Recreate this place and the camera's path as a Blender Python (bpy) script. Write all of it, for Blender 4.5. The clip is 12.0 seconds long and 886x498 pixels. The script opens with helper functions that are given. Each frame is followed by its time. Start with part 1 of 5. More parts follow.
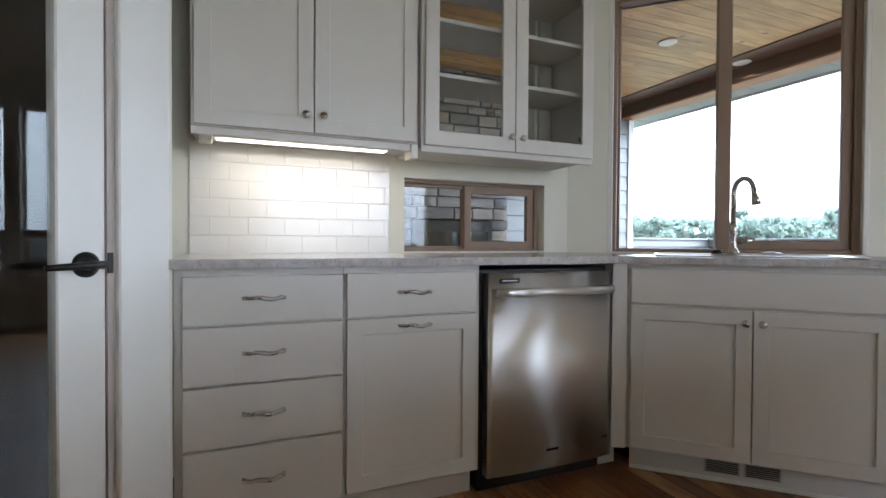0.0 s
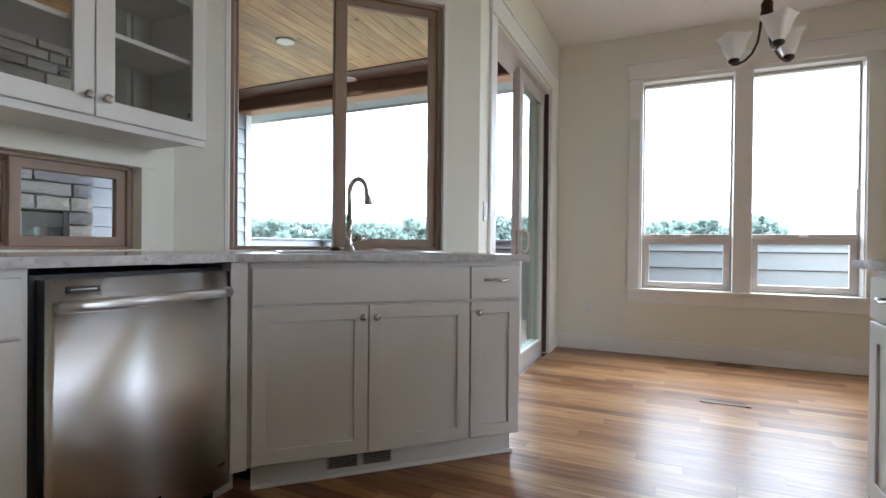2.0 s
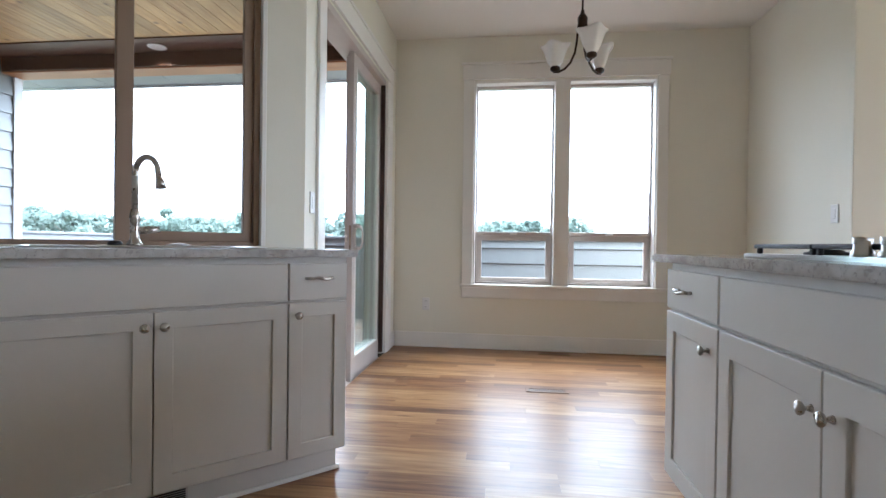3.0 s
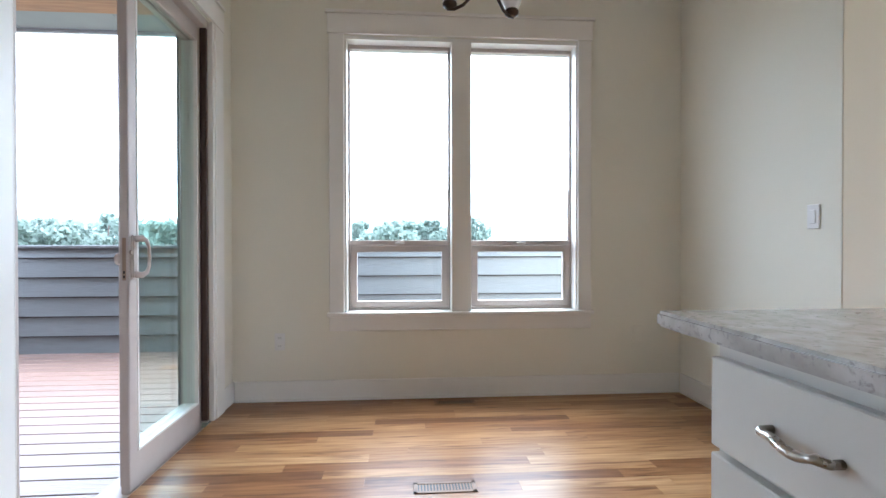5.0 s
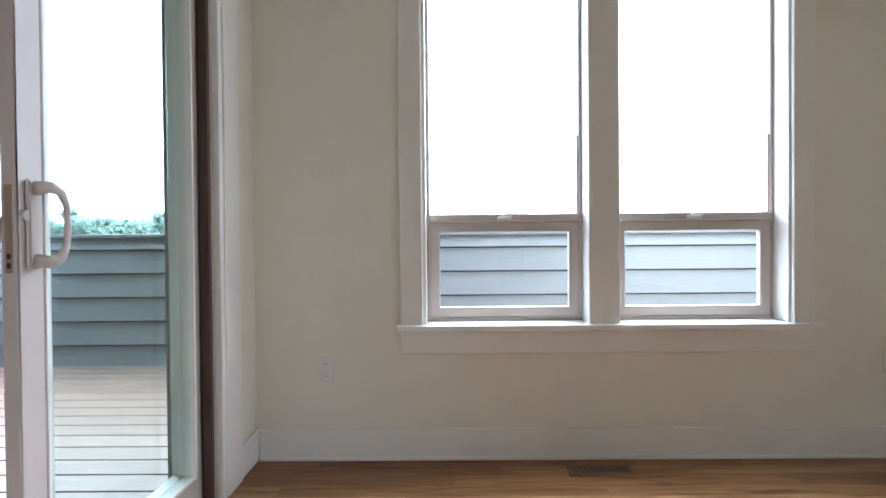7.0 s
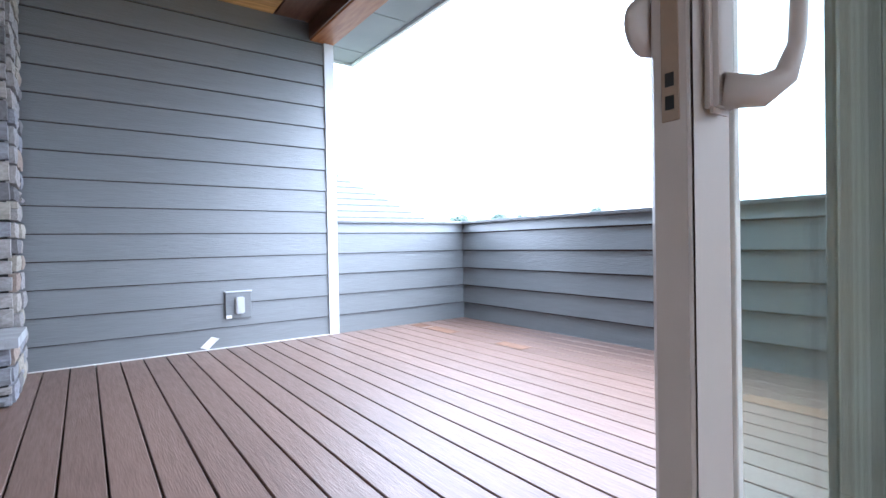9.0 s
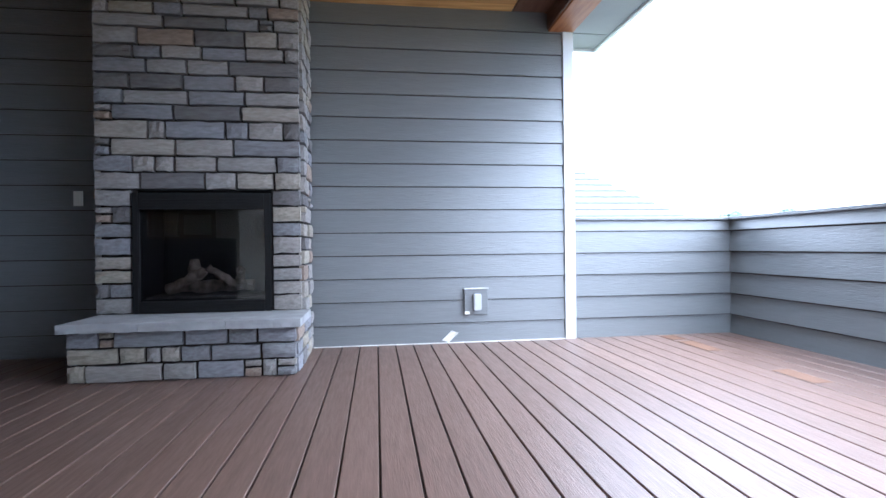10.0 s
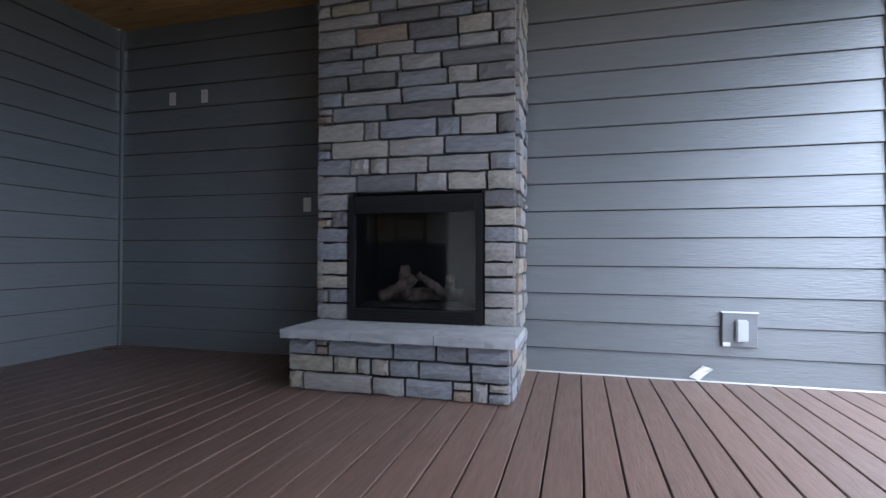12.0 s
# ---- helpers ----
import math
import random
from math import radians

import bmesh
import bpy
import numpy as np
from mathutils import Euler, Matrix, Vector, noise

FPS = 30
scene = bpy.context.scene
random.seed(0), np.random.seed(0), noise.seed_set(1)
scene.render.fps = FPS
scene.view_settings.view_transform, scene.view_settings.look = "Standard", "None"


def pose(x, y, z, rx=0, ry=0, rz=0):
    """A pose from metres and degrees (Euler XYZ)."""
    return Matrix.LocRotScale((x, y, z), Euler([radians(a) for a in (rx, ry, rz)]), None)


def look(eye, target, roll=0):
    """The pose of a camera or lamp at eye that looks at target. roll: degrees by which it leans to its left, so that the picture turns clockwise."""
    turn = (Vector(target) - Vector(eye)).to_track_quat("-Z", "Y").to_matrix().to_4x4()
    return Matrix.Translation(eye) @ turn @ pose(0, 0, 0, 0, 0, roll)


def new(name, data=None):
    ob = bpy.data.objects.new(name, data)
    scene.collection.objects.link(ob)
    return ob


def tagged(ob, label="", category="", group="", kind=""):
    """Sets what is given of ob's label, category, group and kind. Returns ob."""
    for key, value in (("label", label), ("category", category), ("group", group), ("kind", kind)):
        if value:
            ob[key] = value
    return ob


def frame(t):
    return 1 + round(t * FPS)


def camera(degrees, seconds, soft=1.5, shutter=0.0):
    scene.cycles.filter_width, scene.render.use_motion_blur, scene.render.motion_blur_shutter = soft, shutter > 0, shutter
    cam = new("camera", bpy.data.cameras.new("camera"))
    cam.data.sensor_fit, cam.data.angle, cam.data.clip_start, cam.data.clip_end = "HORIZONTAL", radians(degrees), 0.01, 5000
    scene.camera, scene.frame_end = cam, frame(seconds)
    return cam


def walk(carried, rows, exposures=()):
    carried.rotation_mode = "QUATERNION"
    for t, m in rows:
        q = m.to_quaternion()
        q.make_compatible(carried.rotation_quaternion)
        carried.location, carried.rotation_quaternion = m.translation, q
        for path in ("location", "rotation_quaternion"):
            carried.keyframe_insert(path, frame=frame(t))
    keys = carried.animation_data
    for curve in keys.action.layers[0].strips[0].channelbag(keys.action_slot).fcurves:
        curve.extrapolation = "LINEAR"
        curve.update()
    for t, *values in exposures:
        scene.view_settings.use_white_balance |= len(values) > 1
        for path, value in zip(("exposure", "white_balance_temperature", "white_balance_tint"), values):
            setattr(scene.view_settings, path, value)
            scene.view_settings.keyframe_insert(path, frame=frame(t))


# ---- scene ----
# ---------- camera ----------
cam = camera(83.24, 12.0)
PATH = [
    (0.0, pose(0.361, 0.257, 1.011, 89.10, -0.35, -23.10)),
    (0.5, pose(0.414, 0.318, 1.008, 89.07, -0.30, -33.62)),
    (1.0, pose(0.435, 0.370, 1.004, 89.07, -0.46, -44.45)),
    (1.5, pose(0.472, 0.411, 0.993, 89.38, -0.56, -55.29)),
    (2.0, pose(0.523, 0.443, 0.991, 89.56, -0.57, -65.09)),
    (2.5, pose(0.604, 0.457, 0.973, 89.58, -0.54, -74.26)),
    (3.0, pose(0.748, 0.438, 0.976, 89.55, -0.77, -82.97)),
    (3.5, pose(0.967, 0.448, 0.978, 89.83, -0.69, -90.18)),
    (5.5, pose(2.331, 0.288, 1.094, 89.60, 0.02, -95.06)),
    (6.0, pose(2.661, 0.393, 1.066, 89.68, -0.07, -96.07)),
    (6.5, pose(2.961, 0.496, 1.039, 89.59, -0.02, -94.83)),
    (8.3, pose(3.711, 1.080, 0.820, 89.17, 1.75, -58.74)),
    (8.5, pose(3.746, 1.146, 0.820, 89.21, 1.55, -52.20)),
    (9.0, pose(3.874, 1.326, 0.818, 89.36, 1.08, -35.78)),
    (9.5, pose(4.010, 1.434, 0.810, 89.61, 0.92, -20.38)),
    (10.0, pose(4.086, 1.516, 0.801, 89.86, 0.67, -7.62)),
    (10.5, pose(4.081, 1.664, 0.781, 90.17, 0.45, 0.72)),
    (11.0, pose(4.062, 1.859, 0.798, 90.38, 0.17, 5.59)),
    (11.5, pose(3.998, 2.037, 0.820, 90.64, -0.09, 10.16)),
    (12.0, pose(3.907, 2.160, 0.822, 90.56, -0.22, 15.13)),
]
walk(cam, PATH, exposures=[(0, 3.6, 5780, 10), (1.5, 3.65, 5800, 10), (3.5, 3.78, 5580, 10), (6.7, 3.8, 5580, 10), (8.3, 3.5, 5450, 10), (9.5, 3.47, 5380, 10), (11, 3.38, 5400, 10), (12, 3.2, 5480, 10)])

# ---------- plan (metres) ----------
ZD = -0.084            # deck level
YK = 2.64              # kitchen wall, inner face
YS = 1.50              # slider wall, inner face
XD = 5.49              # dining wall, inner face
YR = -1.70             # short return wall, inner face
ZC = 2.95              # ceiling
YF = 6.097             # fireplace wall, siding face
XT = 5.978             # end of the fireplace wall
XP, ZP = 7.608, 1.08   # parapet
XL = -0.48             # porch side wall
ZPC = 3.03             # porch ceiling
EXP = 0.2107           # siding exposure
R2 = math.sqrt(0.5)

# ---------- light ----------
world = bpy.data.worlds.new("world")
scene.world = world
world.use_nodes = True
wn, wl = world.node_tree.nodes, world.node_tree.links
sky = wn.new("ShaderNodeTexSky")
sky.sky_type = 'NISHITA'
sky.sun_disc = False
sky.sun_elevation, sky.sun_rotation = radians(61), radians(114)
sky.air_density, sky.dust_density = 1.0, 6.0
grey = wn.new("ShaderNodeRGBToBW")
tint = wn.new("ShaderNodeMix")
tint.data_type = 'RGBA'
tint.inputs[0].default_value = 0.8
tint.inputs[7].default_value = (5.6, 6.0, 6.6, 1)      # even overcast
wl.new(sky.outputs[0], grey.inputs[0])
wl.new(grey.outputs[0], tint.inputs[6])
wl.new(tint.outputs[2], wn["Background"].inputs[0])
wn["Background"].inputs[1].default_value = 0.14

sun = new("sun", bpy.data.lights.new("sun", 'SUN'))
sun.data.energy, sun.data.angle, sun.data.color = 0.8, radians(60), (1.0, 0.97, 0.93)
sun.matrix_world = look((11, -5, 22), (0, 0, 0))


# ---------- materials ----------
def mat(name, c1, c2=None, scale=6.0, rough=0.5, metal=0.0, bump=0.0, bscale=40.0, stretch=(1, 1, 1), rand=0.0,
        rvar=0.08, spec=0.5, coat=0.0, detail=4.0):
    m = bpy.data.materials.new(name)
    m.use_nodes = True
    n, l = m.node_tree.nodes, m.node_tree.links
    b = n["Principled BSDF"]
    b.inputs["Metallic"].default_value = metal
    b.inputs["Specular IOR Level"].default_value = spec
    b.inputs["Coat Weight"].default_value = coat
    b.inputs["Coat Roughness"].default_value = 0.2
    co = n.new("ShaderNodeTexCoord")
    mp = n.new("ShaderNodeMapping")
    mp.inputs["Scale"].default_value = stretch
    oi = n.new("ShaderNodeObjectInfo")
    sh = n.new("ShaderNodeVectorMath")
    sh.operation = 'SCALE'
    sh.inputs["Scale"].default_value = 37.0
    cb = n.new("ShaderNodeCombineXYZ")
    for i in range(3):
        l.new(oi.outputs["Random"], cb.inputs[i])
    l.new(cb.outputs[0], sh.inputs[0])
    ad = n.new("ShaderNodeVectorMath")
    l.new(co.outputs["Object"], ad.inputs[0])
    l.new(sh.outputs[0], ad.inputs[1])
    l.new(ad.outputs[0], mp.inputs[0])
    nz = n.new("ShaderNodeTexNoise")
    nz.inputs["Scale"].default_value, nz.inputs["Detail"].default_value = scale, detail
    l.new(mp.outputs[0], nz.inputs["Vector"])
    mr = n.new("ShaderNodeMapRange")
    mr.inputs[1].default_value, mr.inputs[2].default_value = 0.3, 0.7
    l.new(nz.outputs[0], mr.inputs[0])
    mx = n.new("ShaderNodeMix")
    mx.data_type = 'RGBA'
    c2 = c2 or tuple(v * 0.93 for v in c1)
    mx.inputs[6].default_value, mx.inputs[7].default_value = (*c1, 1), (*c2, 1)
    l.new(mr.outputs[0], mx.inputs[0])
    out = mx.outputs[2]
    if rand:
        hs = n.new("ShaderNodeHueSaturation")
        vr = n.new("ShaderNodeMapRange")
        vr.inputs[3].default_value, vr.inputs[4].default_value = 1 - rand, 1 + rand
        l.new(oi.outputs["Random"], vr.inputs[0])
        l.new(vr.outputs[0], hs.inputs["Value"])
        l.new(out, hs.inputs["Color"])
        out = hs.outputs[0]
    l.new(out, b.inputs["Base Color"])
    rr = n.new("ShaderNodeMapRange")
    rr.inputs[3].default_value, rr.inputs[4].default_value = max(0.02, rough - rvar), min(1, rough + rvar)
    l.new(nz.outputs[0], rr.inputs[0])
    l.new(rr.outputs[0], b.inputs["Roughness"])
    if bump:
        n2 = n.new("ShaderNodeTexNoise")
        n2.inputs["Scale"].default_value, n2.inputs["Detail"].default_value = bscale, 5.0
        l.new(mp.outputs[0], n2.inputs["Vector"])
        bp = n.new("ShaderNodeBump")
        bp.inputs["Strength"].default_value, bp.inputs["Distance"].default_value = bump, 0.01
        l.new(n2.outputs[0], bp.inputs["Height"])
        l.new(bp.outputs[0], b.inputs["Normal"])
    return m


def ramp_rand(m, stops):
    """Lets each object pick its own tone, by its random number, along the stops; the fine variation stays on top."""
    n, l = m.node_tree.nodes, m.node_tree.links
    b = n["Principled BSDF"]
    old = b.inputs["Base Color"].links[0].from_socket
    oi = n.new("ShaderNodeObjectInfo")
    rp = n.new("ShaderNodeValToRGB")
    rp.color_ramp.interpolation = 'CONSTANT'
    while len(rp.color_ramp.elements) < len(stops):
        rp.color_ramp.elements.new(0.5)
    for e, (p, c) in zip(rp.color_ramp.elements, stops):
        e.position, e.color = p, (*c, 1)
    l.new(oi.outputs["Random"], rp.inputs[0])
    mu = n.new("ShaderNodeMix")
    mu.data_type, mu.blend_type = 'RGBA', 'MULTIPLY'
    mu.inputs[0].default_value = 1.0
    l.new(rp.outputs[0], mu.inputs[6])
    l.new(old, mu.inputs[7])
    l.new(mu.outputs[2], b.inputs["Base Color"])
    return m


def island_vary(m, lo, hi):
    n, l = m.node_tree.nodes, m.node_tree.links
    b = n["Principled BSDF"]
    old = b.inputs["Base Color"].links[0].from_socket
    ge = n.new("ShaderNodeNewGeometry")
    vr = n.new("ShaderNodeMapRange")
    vr.inputs[3].default_value, vr.inputs[4].default_value = lo, hi
    l.new(ge.outputs["Random Per Island"], vr.inputs[0])
    hs = n.new("ShaderNodeHueSaturation")
    l.new(vr.outputs[0], hs.inputs["Value"])
    l.new(old, hs.inputs["Color"])
    l.new(hs.outputs[0], b.inputs["Base Color"])
    return m


def glass(name, tint_c=(1, 1, 1), ior=1.45):
    m = bpy.data.materials.new(name)
    m.use_nodes = True
    n, l = m.node_tree.nodes, m.node_tree.links
    n.remove(n["Principled BSDF"])
    tr, gl, fr, mx = n.new("ShaderNodeBsdfTransparent"), n.new("ShaderNodeBsdfGlossy"), n.new("ShaderNodeLayerWeight"), n.new("ShaderNodeMixShader")
    pw, mu = n.new("ShaderNodeMath"), n.new("ShaderNodeMath")
    pw.operation, mu.operation = 'POWER', 'MULTIPLY_ADD'
    pw.inputs[1].default_value = 5.0
    f0 = ((ior - 1) / (ior + 1)) ** 2
    mu.inputs[1].default_value, mu.inputs[2].default_value = 0.8, f0
    tr.inputs[0].default_value = (*tint_c, 1)
    gl.inputs["Roughness"].default_value = 0.0
    l.new(fr.outputs["Facing"], pw.inputs[0])
    l.new(pw.outputs[0], mu.inputs[0])
    l.new(mu.outputs[0], mx.inputs[0])
    l.new(tr.outputs[0], mx.inputs[1])
    l.new(gl.outputs[0], mx.inputs[2])
    l.new(mx.outputs[0], n["Material Output"].inputs[0])
    return m


def glow(name, c, strength):
    m = bpy.data.materials.new(name)
    m.use_nodes = True
    b = m.node_tree.nodes["Principled BSDF"]
    b.inputs["Base Color"].default_value = (*c, 1)
    b.inputs["Emission Color"].default_value = (*c, 1)
    b.inputs["Emission Strength"].default_value = strength
    return m


PAINT = mat("wall_paint", (0.795, 0.775, 0.68), (0.77, 0.75, 0.655), 1.5, 0.75, bump=0.06, bscale=180)
CEIL = mat("ceiling_paint", (0.81, 0.785, 0.73), (0.785, 0.76, 0.705), 1.5, 0.85, bump=0.08, bscale=120)
WHITE = mat("trim_paint", (0.82, 0.805, 0.765), (0.79, 0.775, 0.735), 3, 0.38, bump=0.02, bscale=60)
CAB = mat("cabinet_paint", (0.67, 0.64, 0.595), (0.64, 0.61, 0.565), 3, 0.36, bump=0.02, bscale=70)
CABIN = mat("cabinet_inside", (0.68, 0.65, 0.61), None, 3, 0.5)
GRANITE = mat("granite", (0.60, 0.58, 0.56), (0.40, 0.365, 0.34), 22, 0.14, detail=8, rvar=0.04)
gn, gl = GRANITE.node_tree.nodes, GRANITE.node_tree.links
gb = gn["Principled BSDF"]
base = gb.inputs["Base Color"].links[0].from_socket
gc, gv, gm, gx = gn.new("ShaderNodeTexCoord"), gn.new("ShaderNodeTexNoise"), gn.new("ShaderNodeMapRange"), gn.new("ShaderNodeMix")
gv.inputs["Scale"].default_value, gv.inputs["Detail"].default_value, gv.inputs["Distortion"].default_value = 75, 3, 0.6
gm.inputs[1].default_value, gm.inputs[2].default_value = 0.57, 0.66
gx.data_type = 'RGBA'
gx.inputs[7].default_value = (0.36, 0.335, 0.32, 1)
gl.new(gc.outputs["Object"], gv.inputs["Vector"])
gl.new(gv.outputs[0], gm.inputs[0])
gl.new(gm.outputs[0], gx.inputs[0])
gl.new(base, gx.inputs[6])
gl.new(gx.outputs[2], gb.inputs["Base Color"])
FLOOR = mat("oak_floor", (1.0, 0.97, 0.92), (0.56, 0.44, 0.35), 3.2, 0.33, bump=0.05, bscale=9, stretch=(14, 1, 1), rvar=0.08, spec=0.4, coat=0.06)
ramp_rand(FLOOR, [(0, (0.33, 0.175, 0.075)), (0.2, (0.44, 0.265, 0.125)), (0.42, (0.27, 0.13, 0.055)), (0.58, (0.50, 0.325, 0.17)), (0.75, (0.36, 0.20, 0.09)), (0.9, (0.20, 0.092, 0.04))])


def streaks(m, scale, stretch, lo, hi, dark):
    """Adds dark mineral streaks and cathedral grain along the stretch, different on each object."""
    n, l = m.node_tree.nodes, m.node_tree.links
    b = n["Principled BSDF"]
    old = b.inputs["Base Color"].links[0].from_socket
    co, oi, ad, mp, nz, mr, mu = (n.new(k) for k in ("ShaderNodeTexCoord", "ShaderNodeObjectInfo", "ShaderNodeVectorMath", "ShaderNodeMapping", "ShaderNodeTexNoise", "ShaderNodeMapRange", "ShaderNodeMix"))
    ad.operation = 'MULTIPLY_ADD'
    ad.inputs[1].default_value = (91.0, 57.0, 23.0)
    l.new(oi.outputs["Random"], ad.inputs[0])
    l.new(co.outputs["Object"], ad.inputs[2])
    mp.inputs["Scale"].default_value = stretch
    l.new(ad.outputs[0], mp.inputs[0])
    nz.inputs["Scale"].default_value, nz.inputs["Detail"].default_value, nz.inputs["Distortion"].default_value = scale, 3.0, 1.4
    l.new(mp.outputs[0], nz.inputs["Vector"])
    mr.inputs[1].default_value, mr.inputs[2].default_value = lo, hi
    l.new(nz.outputs[0], mr.inputs[0])
    mu.data_type, mu.blend_type = 'RGBA', 'MULTIPLY'
    mu.inputs[7].default_value = (*dark, 1)
    l.new(mr.outputs[0], mu.inputs[0])
    l.new(old, mu.inputs[6])
    l.new(mu.outputs[2], b.inputs["Base Color"])
    return m


streaks(FLOOR, 2.2, (11, 0.9, 1), 0.56, 0.70, (0.50, 0.40, 0.33))
FLOORB = mat("oak_floor_far", (0.40, 0.215, 0.09), (0.27, 0.135, 0.055), 3.2, 0.28, bump=0.05, bscale=9, stretch=(14, 1, 1), coat=0.25)
island_vary(FLOORB, 0.7, 1.35)
# Near-black for board joints, painted siding shadow lines and the pantry's darkness.
GAPSHADE = mat("dark_gap_shade", (0.035, 0.025, 0.02), None, 8, 0.8)
STEEL = mat("brushed_steel", (0.74, 0.745, 0.755), (0.70, 0.705, 0.715), 4, 0.29, 1.0, stretch=(2, 2, 160), rvar=0.03)
sn = STEEL.node_tree.nodes
sn["Principled BSDF"].inputs["Anisotropic"].default_value = 1.0
sn["Principled BSDF"].inputs["Anisotropic Rotation"].default_value = 0.25
tg = sn.new("ShaderNodeTangent")
tg.direction_type, tg.axis = 'RADIAL', 'Z'
STEEL.node_tree.links.new(tg.outputs[0], sn["Principled BSDF"].inputs["Tangent"])
NICKEL = mat("brushed_nickel", (0.50, 0.47, 0.43), (0.44, 0.41, 0.37), 30, 0.28, 1.0)
BLACK = mat("black_metal", (0.018, 0.017, 0.017), None, 30, 0.38, 0.3)
FIREBLACK = mat("stove_black", (0.010, 0.010, 0.011), None, 40, 0.55, spec=0.25, bump=0.05, bscale=150)
IRON = mat("cast_iron", (0.03, 0.03, 0.032), None, 40, 0.5, 0.2, bump=0.1, bscale=200)
VINYL = mat("taupe_frame", (0.52, 0.46, 0.42), (0.49, 0.43, 0.395), 6, 0.42)
WOODFR = mat("brown_frame", (0.32, 0.225, 0.165), (0.27, 0.185, 0.13), 5, 0.45, stretch=(1, 1, 0.2))
DARKSTRIP = mat("dark_weatherstrip", (0.05, 0.025, 0.018), None, 8, 0.6)
PINE = mat("knotty_pine", (0.60, 0.36, 0.135), (0.39, 0.205, 0.07), 3.0, 0.42, bump=0.05, bscale=12, stretch=(1, 9, 1))
island_vary(PINE, 0.78, 1.2)
pn, pl = PINE.node_tree.nodes, PINE.node_tree.links
pb = pn["Principled BSDF"]
pc, pv, pm, px = pn.new("ShaderNodeTexCoord"), pn.new("ShaderNodeTexVoronoi"), pn.new("ShaderNodeMapRange"), pn.new("ShaderNodeMix")
pv.inputs["Scale"].default_value = 4.5
pm.inputs[1].default_value, pm.inputs[2].default_value, pm.inputs[3].default_value, pm.inputs[4].default_value = 0.05, 0.16, 1.0, 0.0
px.data_type = 'RGBA'
px.inputs[7].default_value = (0.13, 0.05, 0.015, 1)
pl.new(pb.inputs["Base Color"].links[0].from_socket, px.inputs[6])
pl.new(pc.outputs["Object"], pv.inputs["Vector"])
pl.new(pv.outputs["Distance"], pm.inputs[0])
pl.new(pm.outputs[0], px.inputs[0])
pl.new(px.outputs[2], pb.inputs["Base Color"])
BEAM = mat("stained_beam", (0.34, 0.125, 0.035), (0.22, 0.07, 0.02), 4, 0.5, bump=0.12, bscale=14, stretch=(8, 1, 8))
DARKBOARD = mat("dark_brown_board", (0.12, 0.055, 0.03), (0.08, 0.035, 0.02), 4, 0.5, stretch=(8, 1, 8))
SIDING = mat("lap_siding", (0.150, 0.160, 0.170), (0.134, 0.143, 0.152), 5, 0.33, spec=1.0, bump=0.3, bscale=12, stretch=(1, 1, 10), rand=0.03)
SOFFIT = mat("soffit_paint", (0.22, 0.23, 0.25), (0.20, 0.21, 0.23), 3, 0.6, bump=0.1, bscale=60)
EXTRIM = mat("exterior_trim", (0.66, 0.68, 0.71), (0.62, 0.64, 0.67), 5, 0.5, bump=0.05, bscale=40)
DECK = mat("composite_deck", (0.160, 0.101, 0.081), (0.122, 0.076, 0.060), 5, 0.36, spec=0.7, bump=0.22, bscale=14, stretch=(12, 1, 1), rand=0.08, rvar=0.1)
DECKNEW = mat("unfaded_deck", (0.17, 0.09, 0.055), (0.14, 0.072, 0.043), 5, 0.55, stretch=(10, 1, 1))
STONE = mat("ledge_stone", (1.0, 1.0, 1.0), (0.70, 0.68, 0.67), 6, 0.8, bump=0.45, bscale=22, detail=8)
ramp_rand(STONE, [(0, (0.31, 0.30, 0.30)), (0.2, (0.36, 0.335, 0.305)), (0.36, (0.245, 0.25, 0.275)), (0.5, (0.34, 0.32, 0.31)), (0.66, (0.17, 0.165, 0.17)), (0.78, (0.37, 0.34, 0.29)), (0.86, (0.31, 0.245, 0.205)), (0.93, (0.265, 0.27, 0.305))])
MORTAR = mat("dark_mortar", (0.035, 0.033, 0.032), (0.025, 0.024, 0.023), 20, 0.9, bump=0.3, bscale=60)
SLAB = mat("hearth_slab", (0.40, 0.41, 0.43), (0.30, 0.305, 0.32), 8, 0.75, bump=0.5, bscale=25, detail=8)
LOG = mat("ceramic_log", (0.42, 0.34, 0.26), (0.10, 0.07, 0.05), 14, 0.9, bump=0.8, bscale=30)
EMBER = mat("ember_bed", (0.12, 0.11, 0.10), (0.03, 0.03, 0.03), 40, 0.9, bump=0.9, bscale=80)
PLATE = mat("plastic_plate", (0.78, 0.77, 0.75), None, 10, 0.4)
GREYPLATE = mat("grey_cover", (0.50, 0.52, 0.55), None, 10, 0.45)
TILE = mat("white_tile", (0.78, 0.765, 0.73), (0.76, 0.745, 0.71), 4, 0.14, bump=0.015, bscale=14)
GROUT = mat("grout", (0.77, 0.755, 0.72), None, 30, 0.85)
BRONZE = mat("dark_bronze", (0.05, 0.032, 0.022), (0.035, 0.022, 0.015), 20, 0.38, 0.7)
WOODREG = mat("stained_wood_vent", (0.20, 0.105, 0.05), (0.14, 0.07, 0.035), 12, 0.4)
MILK = mat("milk_glass", (0.86, 0.85, 0.83), None, 10, 0.25)
ROOFING = mat("roof_shingle", (0.13, 0.135, 0.14), (0.10, 0.105, 0.11), 6, 0.85)
# Distance haze is mixed into this pale grey-green leaf colour.
LEAF = mat("hazed_foliage", (0.235, 0.295, 0.262), (0.19, 0.25, 0.22), 0.6, 0.8)
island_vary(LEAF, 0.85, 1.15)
ln, ll = LEAF.node_tree.nodes, LEAF.node_tree.links
